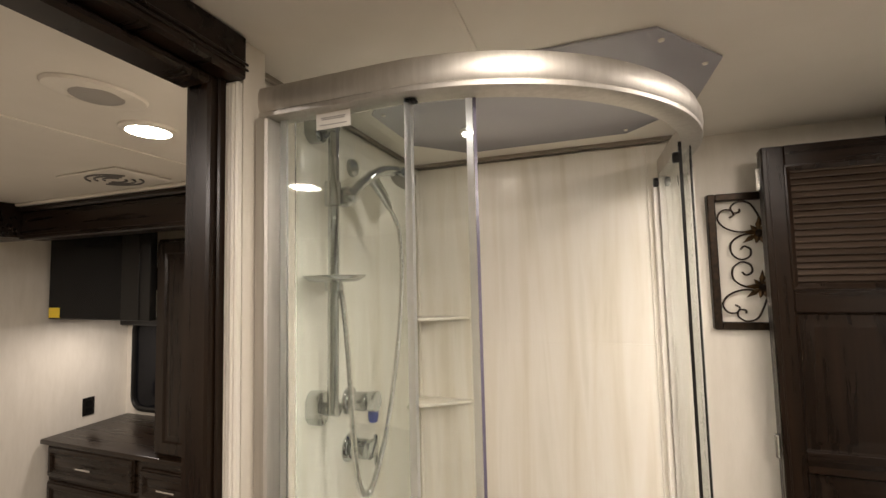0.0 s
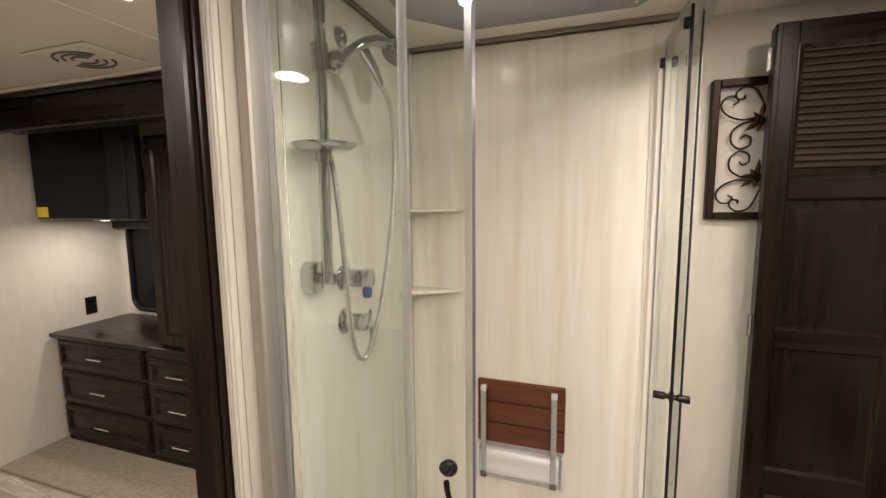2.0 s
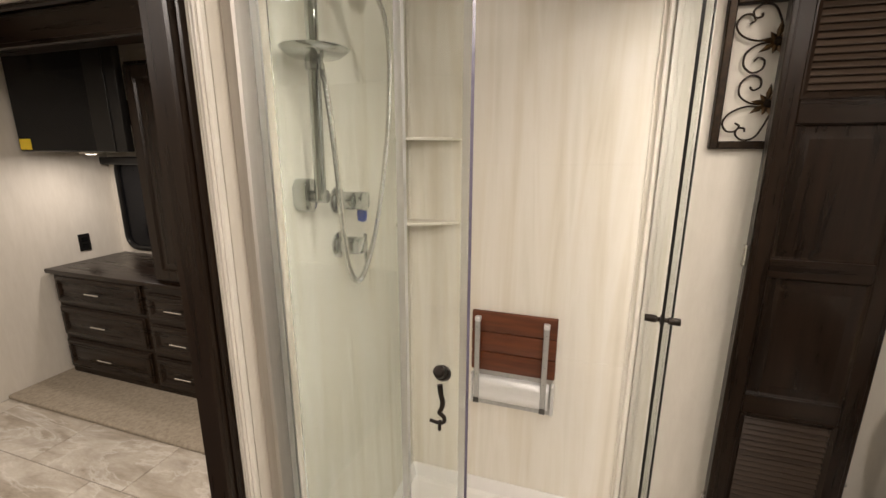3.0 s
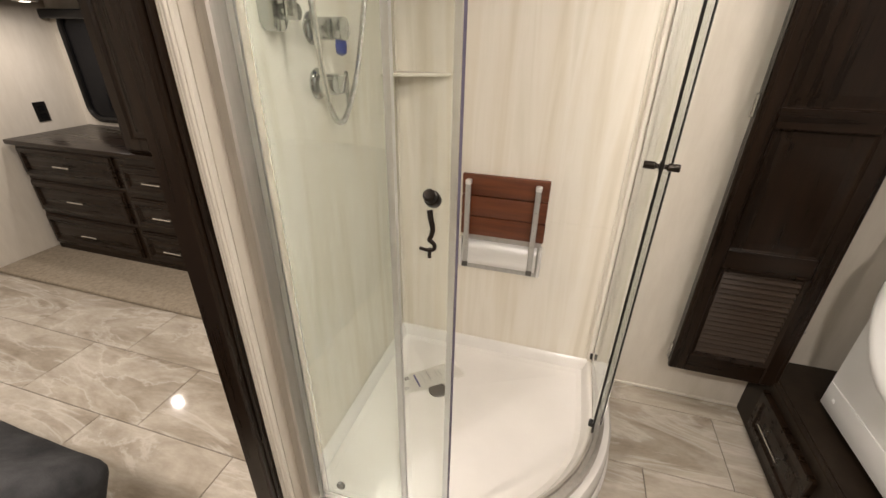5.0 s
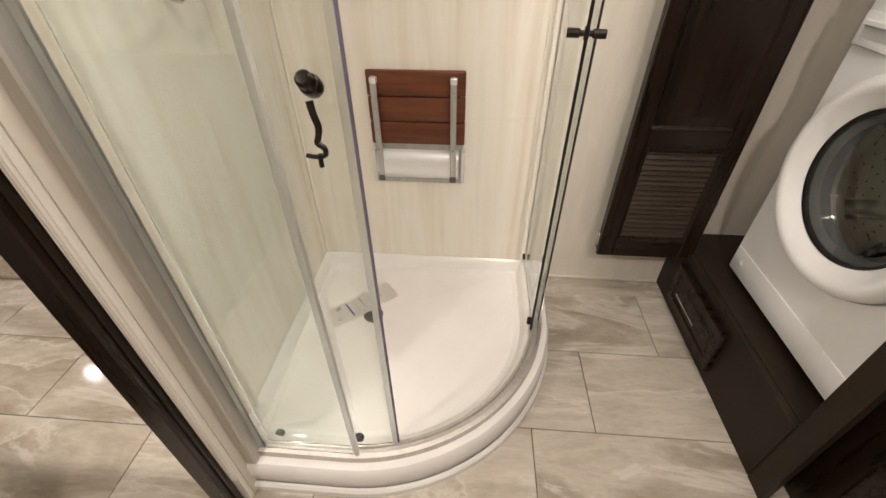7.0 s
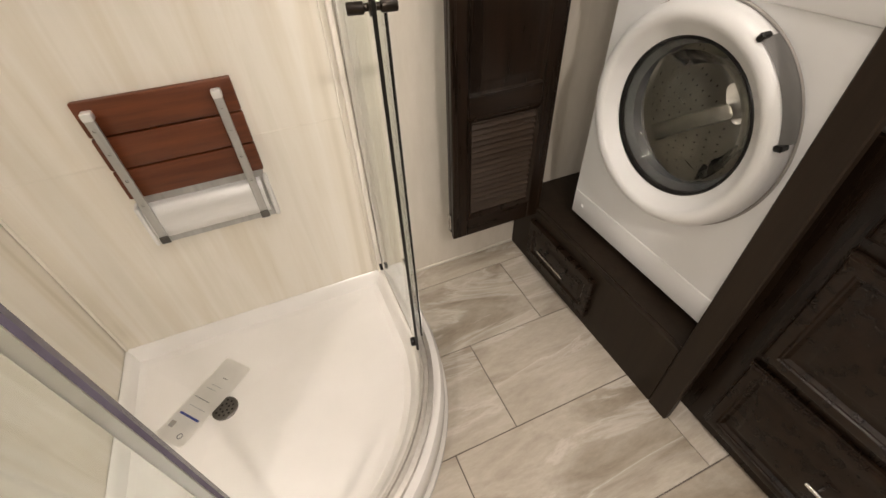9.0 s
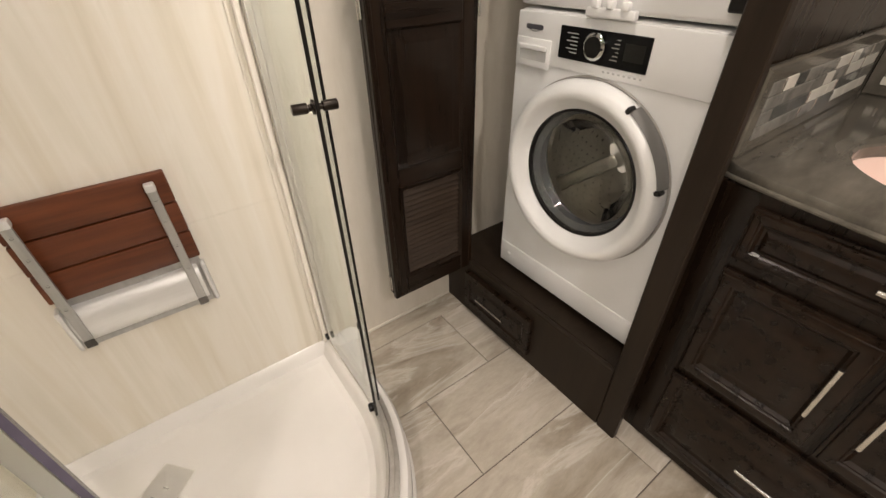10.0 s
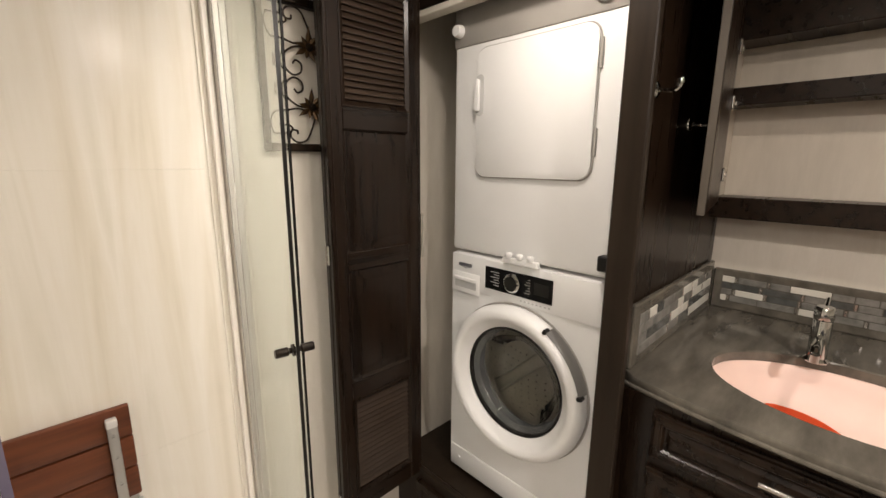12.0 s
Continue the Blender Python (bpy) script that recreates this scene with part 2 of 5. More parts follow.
def tube(pts, r, seg=10, bm=None, closed=False, taper=None):
    b = bm or bmesh.new()
    pts = [Vector(p) for p in pts]
    n = len(pts)
    rings = []
    up = Vector((0.13, 0.21, 0.97)).normalized()
    for i, p in enumerate(pts):
        if closed:
            d = (pts[(i + 1) % n] - pts[i - 1]).normalized()
        else:
            d = (pts[min(i + 1, n - 1)] - pts[max(i - 1, 0)]).normalized()
        s = d.cross(up)
        if s.length < 0.05:
            s = d.cross(Vector((1, 0, 0)))
        s.normalize()
        up = s.cross(d).normalized()
        rr = r * (taper(i / (n - 1)) if taper else 1)
        rings.append([b.verts.new(p + rr * (math.cos(a) * s + math.sin(a) * up)) for a in [2 * math.pi * k / seg for k in range(seg)]])
    for i in range(n if closed else n - 1):
        A, B = rings[i], rings[(i + 1) % n]
        for k in range(seg):
            b.faces.new((A[k], A[(k + 1) % seg], B[(k + 1) % seg], B[k]))
    if not closed:
        b.faces.new(rings[0][::-1])
        b.faces.new(rings[-1])
    return b


def lathe(profile, m=None, seg=32, bm=None):
    """Turns (radius, height) pairs about z, then moves them by m."""
    b = bm or bmesh.new()
    m = m or Matrix()
    rings = []
    for r, z in profile:
        if r < 1e-6:
            rings.append([b.verts.new(m @ Vector((0, 0, z)))])
        else:
            rings.append([b.verts.new(m @ Vector((r * math.cos(a), r * math.sin(a), z))) for a in [2 * math.pi * k / seg for k in range(seg)]])
    for A, B in zip(rings, rings[1:]):
        for k in range(seg):
            k2 = (k + 1) % seg
            if len(A) == 1 and len(B) == 1:
                continue
            if len(A) == 1:
                b.faces.new((A[0], B[k2], B[k]))
            elif len(B) == 1:
                b.faces.new((A[k], A[k2], B[0]))
            else:
                b.faces.new((A[k], A[k2], B[k2], B[k]))
    return b


def prism(poly, z0, z1, bm=None, bevel=0.0):
    b = bm or bmesh.new()
    lo = [b.verts.new((x, y, z0)) for x, y in poly]
    hi = [b.verts.new((x, y, z1)) for x, y in poly]
    n = len(poly)
    top = b.faces.new(hi)
    bot = b.faces.new(lo[::-1])
    for i in range(n):
        b.faces.new((lo[i], lo[(i + 1) % n], hi[(i + 1) % n], hi[i]))
    if bevel:
        bmesh.ops.bevel(b, geom=list(top.edges) + list(bot.edges), offset=bevel, segments=2, affect="EDGES", profile=0.5)
    return b


def moved(bm, m):
    bmesh.ops.transform(bm, matrix=m, verts=bm.verts)
    return bm


def rect_loft(w, h, steps, m=None, bm=None, x0=0.0, z0=0.0):
    """A raised panel: rectangles of width w and height h set in by the given insets, at the given depths along -y."""
    b = bm or bmesh.new()
    m = m or Matrix()
    rings = []
    for inset, d in steps:
        i = inset
        rings.append([b.verts.new(m @ Vector((x0 + x, -d, z0 + z))) for x, z in ((i, i), (w - i, i), (w - i, h - i), (i, h - i))])
    for A, B in zip(rings, rings[1:]):
        for k in range(4):
            b.faces.new((A[k], A[(k + 1) % 4], B[(k + 1) % 4], B[k]))
    b.faces.new(rings[0][::-1])
    b.faces.new(rings[-1])
    return b


def rounded_rect(w, h, r, seg=6):
    pts = []
    for cx, cy, a0 in ((w - r, r, -90), (w - r, h - r, 0), (r, h - r, 90), (r, r, 180)):
        for k in range(seg + 1):
            a = radians(a0 + 90 * k / seg)
            pts.append((cx + r * math.cos(a), cy + r * math.sin(a)))
    return pts


def smooth_path(pts, n=8):
    """Catmull-Rom through the given points."""
    P = [Vector(p) for p in pts]
    P = [2 * P[0] - P[1], *P, 2 * P[-1] - P[-2]]
    out = []
    for i in range(1, len(P) - 2):
        for k in range(n):
            t = k / n
            a, b_, c, d = P[i - 1], P[i], P[i + 1], P[i + 2]
            out.append(0.5 * ((2 * b_) + (c - a) * t + (2 * a - 5 * b_ + 4 * c - d) * t * t + (3 * b_ - a - 3 * c + d) * t ** 3))
    out.append(P[-2])
    return out


def sweep(path, profile, bm=None, cap=True):
    """Moves a closed profile of (outward offset, z) pairs along a plan path of (x, y, nx, ny)."""
    b = bm or bmesh.new()
    rings = [[b.verts.new((x + o * nx, y + o * ny, z)) for o, z in profile] for x, y, nx, ny in path]
    n = len(profile)
    for A, B in zip(rings, rings[1:]):
        for k in range(n):
            b.faces.new((A[k], A[(k + 1) % n], B[(k + 1) % n], B[k]))
    if cap:
        b.faces.new(rings[0][::-1])
        b.faces.new(rings[-1])
    return b


def structure(name, bm, material, label, smooth=False):
    return tagged(part(name, bm, material, None, "", smooth), label, name.split("_")[0], "", "structure")


# ---- floor, walls, ceiling ----
BACK, SIDE, JY, SB = 1.76, -0.29, 0.80, 1.715
floor = structure("floor", box(-3.1, 2.2, -2.3, 1.9, -0.06, -0.004, 0), GROUT, "beige stone-look tile floor with dark grout joints")
structure("ceiling", box(-3.1, 2.2, -2.3, 2.6, CEIL, CEIL + 0.05, 0), CEILM, "cream vinyl ceiling of a travel trailer")
structure("wall_north", box(-0.35, 2.2, BACK, BACK + 0.08, 0, CEIL, 0), WALL, "cream vinyl wall behind the shower and closet door")
structure("wall_partition", box(-0.345, SIDE - 0.006, 0.80, BACK, 0, CEIL, 0), WALL, "thin partition wall between shower and bedroom")
structure("wall_east", box(2.03, 2.1, -2.3, BACK, 0, CEIL, 0), WALL, "cream vinyl wall behind the vanity")
# Unseen wall, added to close the room for reflections and bounce.
structure("wall_south", box(-3.1, 2.2, -2.3, -2.22, 0, CEIL, 0), WALL, "unseen plain cream wall added to close the room behind the camera")
structure("wall_west", box(-2.93, -2.83, -2.3, 2.4, 0, CEIL, 0), WALL, "cream vinyl bedroom wall beside the dresser")
structure("wall_slide", box(-2.93, -0.35, 2.36, 2.44, 0, CEIL, 0), WALL, "cream back wall of the bedroom slide-out")
structure("trim_ceiling", box(SIDE, 0.60, SB - 0.012, SB, CEIL - 0.014, CEIL, 0.002), surface("trim_taupe", (0.22, 0.19, 0.15), (0.28, 0.24, 0.19), rough=0.5), "narrow taupe trim where wall meets ceiling")
structure("trim_ceiling_side", box(SIDE - 0.004, SIDE + 0.008, 0.86, SB - 0.0125, CEIL - 0.014, CEIL, 0.002), bpy.data.materials["trim_taupe"], "narrow taupe trim over the shower wall")
structure("trim_seam", box(0.137, 0.146, -2.2, 1.0, CEIL - 0.003, CEIL + 0.001, 0.001), WHITE_TRIM, "flat ceiling seam strip")
structure("trim_seam_bedroom", box(-1.045, -1.036, -2.2, 1.56, CEIL - 0.003, CEIL + 0.001, 0.001), WHITE_TRIM, "flat bedroom ceiling seam strip")
structure("wall_slide_end", box(-0.40, -0.352, BACK + 0.0005, 2.3595, 0.0, CEIL, 0), WALL, "cream end wall of the slide-out")
structure("wall_divider", box(-0.345, -0.25, -2.219, -1.201, 0.0, CEIL - 0.0005, 0), WALL, "plain cream divider between bath and bedroom")
structure("baseboard", box(0.62, 1.13, BACK - 0.009, BACK, 0, 0.013, 0.003), WALL, "low cream quarter-round along the wall")

# doorway casing and header in dark wood
casing = thing("doorway_casing", "espresso wood doorway casing and header between bath and bedroom", "door frame", kind="structure")
part("jamb", box(-0.315, -0.262, 0.757, JY - 0.011, 0, 2.0, 0.004), WOOD, casing)
part("jamb_moulding", box(-0.2615, -0.256, 0.772, JY - 0.011, 0, 2.0, 0.003), WOOD, casing)
part("header", box(-0.345, -0.223, -1.2, 0.801, 1.996, CEIL, 0.005), WOODH, casing)
for z in (2.010, 2.020):
    part("header_bead", box(-0.2225, -0.2185, -1.2, 0.800, z, z + 0.005, 0.0015), WOODH, casing)
part("header_lip", box(-0.318, -0.255, -1.2, 0.7565, 1.977, 1.9955, 0.006), WOODH, casing)
filler = thing("shower_filler_trim", "cream fluted filler strip beside the shower frame", "trim", kind="structure")
part("filler", box(-0.2745, -0.235, 0.79, 0.804, 0.0, 1.9955, 0.003), WHITE_TRIM, filler)
for fx in (-0.266, -0.250):
    part("flute", box(fx, fx + 0.010, 0.7865, 0.7895, 0.12, 1.99, 0.003), WHITE_TRIM, filler)
structure("wall_shower_return", box(-0.2955, -0.2355, 0.8045, 0.856, 0.0, CEIL, 0), WALL, "cream return beside the shower")


# ---- shower ----
CX, CY = 0.015, 1.42


def quadrant(r, x_start, y_end, n=28, a0=0.0, a1=90.0):
    """Plan path along the front, round the corner and back to the wall, at radius r about the corner's centre."""
    path = []
    if x_start is not None:
        path += [(x_start + (CX - x_start) * k / 6, CY - r, 0, -1) for k in range(6)]
    for k in range(n + 1):
        a = radians(a0 + (a1 - a0) * k / n)
        path.append((CX + r * math.sin(a), CY - r * math.cos(a), math.sin(a), -math.cos(a)))
    if y_end is not None:
        path += [(CX + r, CY + (y_end - CY) * k / 4, 1, 0) for k in range(1, 5)]
    return path


pan = thing("shower_pan", "white acrylic corner shower pan with rounded front", "shower pan")
left = SIDE + 0.002


def ring_at(r, x_in, y_in, z):
    pts = [(x, y, z) for x, y, _, _ in quadrant(r, x_in, y_in)]
    return pts + [(x_in, y_in, z)]


def pan_mesh():
    b = bmesh.new()
    rings = []
    for r, xi, yi, z in ((0.592, left, SB + 0.01, 0.0), (0.592, left, SB + 0.01, 0.045), (0.598, left, SB + 0.01, 0.055), (0.596, left, SB + 0.01, 0.110), (0.588, left, SB + 0.01, 0.122), (0.528, left, SB - 0.001, 0.122),
                         (0.520, left + 0.006, SB - 0.006, 0.117), (0.512, left + 0.014, SB - 0.014, 0.102), (0.500, left + 0.024, SB - 0.026, 0.080), (0.480, left + 0.042, SB - 0.045, 0.072)):
        rings.append([b.verts.new(p) for p in ring_at(r, xi, yi, z)])
    n = len(rings[0])
    for A, B in zip(rings, rings[1:]):
        for k in range(n):
            b.faces.new((A[k], A[(k + 1) % n], B[(k + 1) % n], B[k]))
    b.faces.new(rings[0][::-1])
    return b


def pan_floor():
    """The sloping floor of the pan: plain facets that fall to the drain and meet in creases."""
    b = bmesh.new()
    L = [b.verts.new(p) for p in ring_at(0.481, left + 0.041, SB - 0.044, 0.0722)]
    c = b.verts.new((-0.035, 1.43, 0.058))
    for k in range(len(L)):
        b.faces.new((L[k], L[(k + 1) % len(L)], c))
    return b


part("basin", pan_mesh(), ACRYL, pan)
part("basin_floor", pan_floor(), ACRYL, pan, smooth=False)
part("base_lip", sweep(quadrant(0.594, left + 0.045, SB - 0.01), [(0, 0.0), (0.012, 0.0), (0.012, 0.022), (0.006, 0.03), (0, 0.03)]), ACRYL, pan)
drain = thing("shower_drain", "round perforated chrome drain in the shower pan", "drain", at=(-0.03, 1.425, 0.0605))
part("strainer", lathe([(0.0, 0.004), (0.033, 0.004), (0.0365, 0.001), (0.0365, -0.004)], seg=28), RIVET, drain)
for ring_r, count in ((0.012, 6), (0.024, 11)):
    for k in range(count):
        a = 2 * math.pi * k / count
        part("hole", lathe([(0.0, 0.0), (0.0032, 0.0)], pose(ring_r * math.cos(a), ring_r * math.sin(a), 0.0046), 8), BLACK, drain)
LEAF = surface("leaflet_paper", (0.84, 0.82, 0.77), (0.89, 0.87, 0.82), rough=0.3, scale=(22, 22, 22), relief=0.02)
leaflet = thing("paper_leaflet", "printed leaflet in a clear sleeve lying in the shower pan", "leaflet", at=(-0.078, 1.469, 0.0735))
leaflet.rotation_euler = (0.0, 0.0, radians(41.4))


def leaflet_sheet():
    b = bmesh.new()
    n, m = 22, 6
    g = {}
    for i in range(n + 1):
        for j in range(m + 1):
            u, v = -0.133 + 0.266 * i / n, -0.050 + 0.100 * j / m
            lift = 0.0016 * noise.noise(Vector((u * 22, v * 22, 4.0))) + 0.004 * max(0, abs(u) / 0.133 - 0.8) * 2
            g[i, j] = b.verts.new((u, v, lift))
    for i in range(n):
        for j in range(m):
            b.faces.new((g[i, j], g[i + 1, j], g[i + 1, j + 1], g[i, j + 1]))
    bmesh.ops.solidify(b, geom=b.faces[:], thickness=0.0006)
    return b


part("sheet", leaflet_sheet(), LEAF, leaflet)
for u0, u1, v0, v1, mat in ((-0.060, -0.054, -0.036, 0.036, BLUE), (-0.100, -0.082, 0.020, 0.036, GREYP), (-0.004, -0.0025, -0.020, 0.036, DARKPRINT), (0.030, 0.0315, -0.010, 0.028, GREYL), (0.044, 0.0455, -0.018, 0.020, GREYL), (0.072, 0.075, -0.012, 0.004, GREYP), (-0.030, -0.0285, -0.030, 0.030, GREYL)):
    part("print_bar", box(u0, u1, v0, v1, 0.0022, 0.0028, 0), mat, leaflet)
part("print_mark", lathe([(0.006, 0.0026), (0.008, 0.0026)], pose(-0.108, -0.022, 0), 18), DARKPRINT, leaflet)

# wall panels of the shower
panels = thing("shower_surround", "cream streaked shower wall panels", "shower wall", kind="structure")
for seam_z in (0.716, 1.414):
    part("seam", box(left + 0.002, 0.583, SB - 0.0007, SB + 0.0005, seam_z - 0.0014, seam_z + 0.0014, 0.0005), PANEL, panels)
part("rear_panel", box(left, 0.585, SB, BACK - 0.0005, 0.1225, CEIL - 0.02, 0.001), PANEL, panels)
part("side_panel", box(SIDE - 0.005, SIDE + 0.001, 0.857, SB - 0.0005, 0.1225, CEIL - 0.02, 0.001), PANEL, panels)
part("corner_bead", box(left, left + 0.010, SB - 0.010, SB - 0.0005, 0.1225, CEIL - 0.02, 0.004), PANEL, panels)
part("edge_bead", box(0.515, 0.522, SB - 0.004, SB - 0.0002, 0.1225, CEIL - 0.02, 0.002), PANEL, panels)
for z in (1.203, 1.500):
    sh = thing("corner_shelf", "cream triangular corner shelf fixed in the shower corner", "shelf", "corner shelves")
    xs, ys = left + 0.0005, SB - 0.0008
    part("board", prism([(xs, ys), (xs, ys - 0.125), (xs + 0.014, ys - 0.125), (xs + 0.200, ys - 0.014), (xs + 0.200, ys)], z - 0.010, z, bevel=0.002), PANEL, sh)

# enclosure of aluminium and glass
enc = thing("shower_enclosure", "curved clear-glass shower enclosure with brushed aluminium rails, doors open", "shower enclosure")
rail_prof = [(-0.018, 1.944), (0.020, 1.942), (0.027, 1.946), (0.0275, 1.953), (0.024, 1.957), (0.027, 1.962), (0.0295, 1.975), (0.0285, 1.990), (0.024, 2.002), (-0.018, 2.0)]
part("top_rail", sweep(quadrant(0.553, -0.254, SB - 0.001, 40), rail_prof), ALU, enc)
part("bottom_track", sweep(quadrant(0.552, -0.2225, SB - 0.001, 40), [(-0.020, 0.1225), (0.016, 0.1225), (0.016, 0.146), (0.004, 0.15), (0.002, 0.141), (-0.010, 0.141), (-0.012, 0.15), (-0.020, 0.15)]), ALU, enc)
part("wall_post", box(-0.2345, -0.207, 0.828, 0.885, 0.1225, 1.9415, 0.004), ALU, enc)
part("wall_post", box(0.548, 0.592, SB - 0.034, SB - 0.0005, 0.1225, 1.9425, 0.004), ALU, enc)
part("wall_post_lip", box(0.531, 0.5475, SB - 0.016, SB - 0.0005, 0.1225, 1.9425, 0.003), WHITE_TRIM, enc)


def pane(name, path, label=""):
    g = part(name, sweep(path, [(-0.003, 0.151), (0.003, 0.151), (0.003, 1.9445), (-0.003, 1.9445)]), GLASS, enc, label)
    g.visible_shadow = False
    return g


R1, R2 = 0.556, 0.533
fl = pane("fixed_pane", [(-0.204 + (0.048 + 0.204) * k / 4, CY - R1, 0, -1) for k in range(5)])
fr = pane("fixed_pane", quadrant(R1, None, SB - 0.035, 4, 83.5, 90))
dl = pane("sliding_door", quadrant(R2, -0.188, None, 8, 0, 15.0))
dr = pane("sliding_door", quadrant(R2, None, SB - 0.05, 5, 79, 90))


def seal(path, material, parent, w=0.005):
    s = part("seal", sweep(path, [(-w, 0.152), (w, 0.152), (w, 1.944), (-w, 1.944)]), material, parent)
    return s


seal([(0.0485, CY - R1, 0, -1), (0.060, CY - R1, 0, -1)], SEAL, fl, 0.006)
seal([(-0.2035, CY - R1 + 0.001, 0, -1), (-0.191, CY - R1 + 0.001, 0, -1)], SEAL, fl, 0.0045)
seal(quadrant(R2, None, None, 2, 15.1, 15.65), SEALV, dl, 0.005)
seal(quadrant(R2 + 0.001, None, None, 2, 13.8, 15.0), SEAL, dl, 0.0045)
seal(quadrant(R2, None, None, 2, 78.55, 78.95), BLACK, dr, 0.0035)
seal(quadrant(R1, None, None, 2, 83.3, 83.45), BLACK, fr, 0.0014)


def knob_on(parent, ang, z):
    turn = pose(0, 0, 0, 0, 0, ang)
    base = pose(CX + R2 * math.sin(radians(ang)), CY - R2 * math.cos(radians(ang)), z) @ turn @ pose(0, 0, 0, 90, 0, 0)
    prof = [(0.0, -0.040), (0.0085, -0.040), (0.0095, -0.038), (0.0095, -0.014), (0.006, -0.012), (0.006, -0.006), (0.013, -0.005), (0.013, -0.0032)]
    prof2 = [(0.013, 0.0032), (0.013, 0.005), (0.006, 0.006), (0.006, 0.012), (0.0095, 0.014), (0.0095, 0.038), (0.0085, 0.040), (0.0, 0.040)]
    part("knob", lathe(prof, base, 18), BLACKM, parent, "black metal pull knob")
    part("knob", lathe(prof2, base, 18), BLACKM, parent, "black metal pull knob")


knob_on(dr, 81.5, 1.047)
for z in (1.912, 0.175):
    for ang, par in ((80.5, dr), (4.4, dl)) if z < 1 else ((80.5, dr),):
        base = pose(CX + R2 * math.sin(radians(ang)), CY - R2 * math.cos(radians(ang)), z) @ pose(0, 0, 0, 0, 0, ang) @ pose(0, 0, 0, 90, 0, 0)
        part("roller", lathe([(0, -0.017), (0.010, -0.017), (0.013, -0.014), (0.013, -0.0035), (0.0, -0.0035)], base, 18), BLACK, par)
for x, y in ((0.555, 1.66), (-0.150, CY - R2)):
    base = pose(x if x > 0 else x, y if x > 0 else y, 0.185) @ pose(0, 0, 0, 90, 0, 90 if x > 0 else 0)
    part("roller", lathe([(0, -0.012), (0.011, -0.012), (0.012, -0.010), (0.012, -0.0035), (0.0, -0.0035)], base if x < 0 else pose(0.548 - 0.004, 1.66, 0.185) @ pose(0, 0, 0, 0, 90, 0), 18), BLACK, dr if x > 0 else dl)
part("roller", lathe([(0, -0.012), (0.012, -0.012), (0.014, -0.010), (0.014, 0.0)], pose(0.535, 1.62, 1.912) @ pose(0, 0, 0, 0, 90, 0), 18), BLACK, dr)
part("bumper", box(0.050, 0.068, CY - R1 - 0.006, CY - R1 + 0.010, 1.936, 1.9425, 0.002), BLACK, enc)
sticker = thing("door_label", "white printed maker label stuck on the shower glass", "label")
part("sheet", box(-0.124, -0.054, CY - R1 - 0.0042, CY - R1 - 0.0034, 1.913, 1.943, 0), PAPER, sticker)
for z, w in ((1.933, 0.050), (1.930, 0.046), (1.920, 0.056)):
    part("print_line", box(-0.089 - w / 2, -0.089 + w / 2, CY - R1 - 0.0050, CY - R1 - 0.0044, z - 0.0009, z + 0.0009, 0), GREYP, sticker)

# black hook-shaped door stay on the sliding door
stay = thing("door_stay", "black suction door stay with a hooked end on the shower glass", "door stay")
sx, sy = CX + R2 * math.sin(radians(11.2)), CY - R2 * math.cos(radians(11.2)) - 0.005
part("cup", lathe([(0, 0.042), (0.007, 0.0415), (0.0105, 0.038), (0.0108, 0.030), (0.0110, 0.024), (0.0128, 0.0225), (0.0138, 0.018), (0.0140, 0.010), (0.0132, 0.003), (0.010, 0.0), (0, 0)], pose(sx, sy - 0.002, 1.068) @ pose(0, 0, 0, 55, 0, 0), 26), BLACKM, stay)
part("arm", tube(smooth_path([(sx, sy - 0.028, 1.062), (sx + 0.003, sy - 0.031, 1.046), (sx + 0.006, sy - 0.030, 1.030), (sx + 0.003, sy - 0.029, 1.016), (sx + 0.000, sy - 0.029, 1.008), (sx + 0.008, sy - 0.029, 1.001), (sx + 0.008, sy - 0.029, 0.992), (sx - 0.002, sy - 0.029, 0.988), (sx - 0.018, sy - 0.029, 0.990)], 6), 0.0040, 10, taper=lambda t: 1.25 - 0.5 * t), BLACKM, stay)
part("spur", tube([(sx + 0.001, sy - 0.029, 0.992), (sx, sy - 0.029, 0.982), (sx, sy - 0.029, 0.974)], 0.0034, 10), BLACKM, stay)


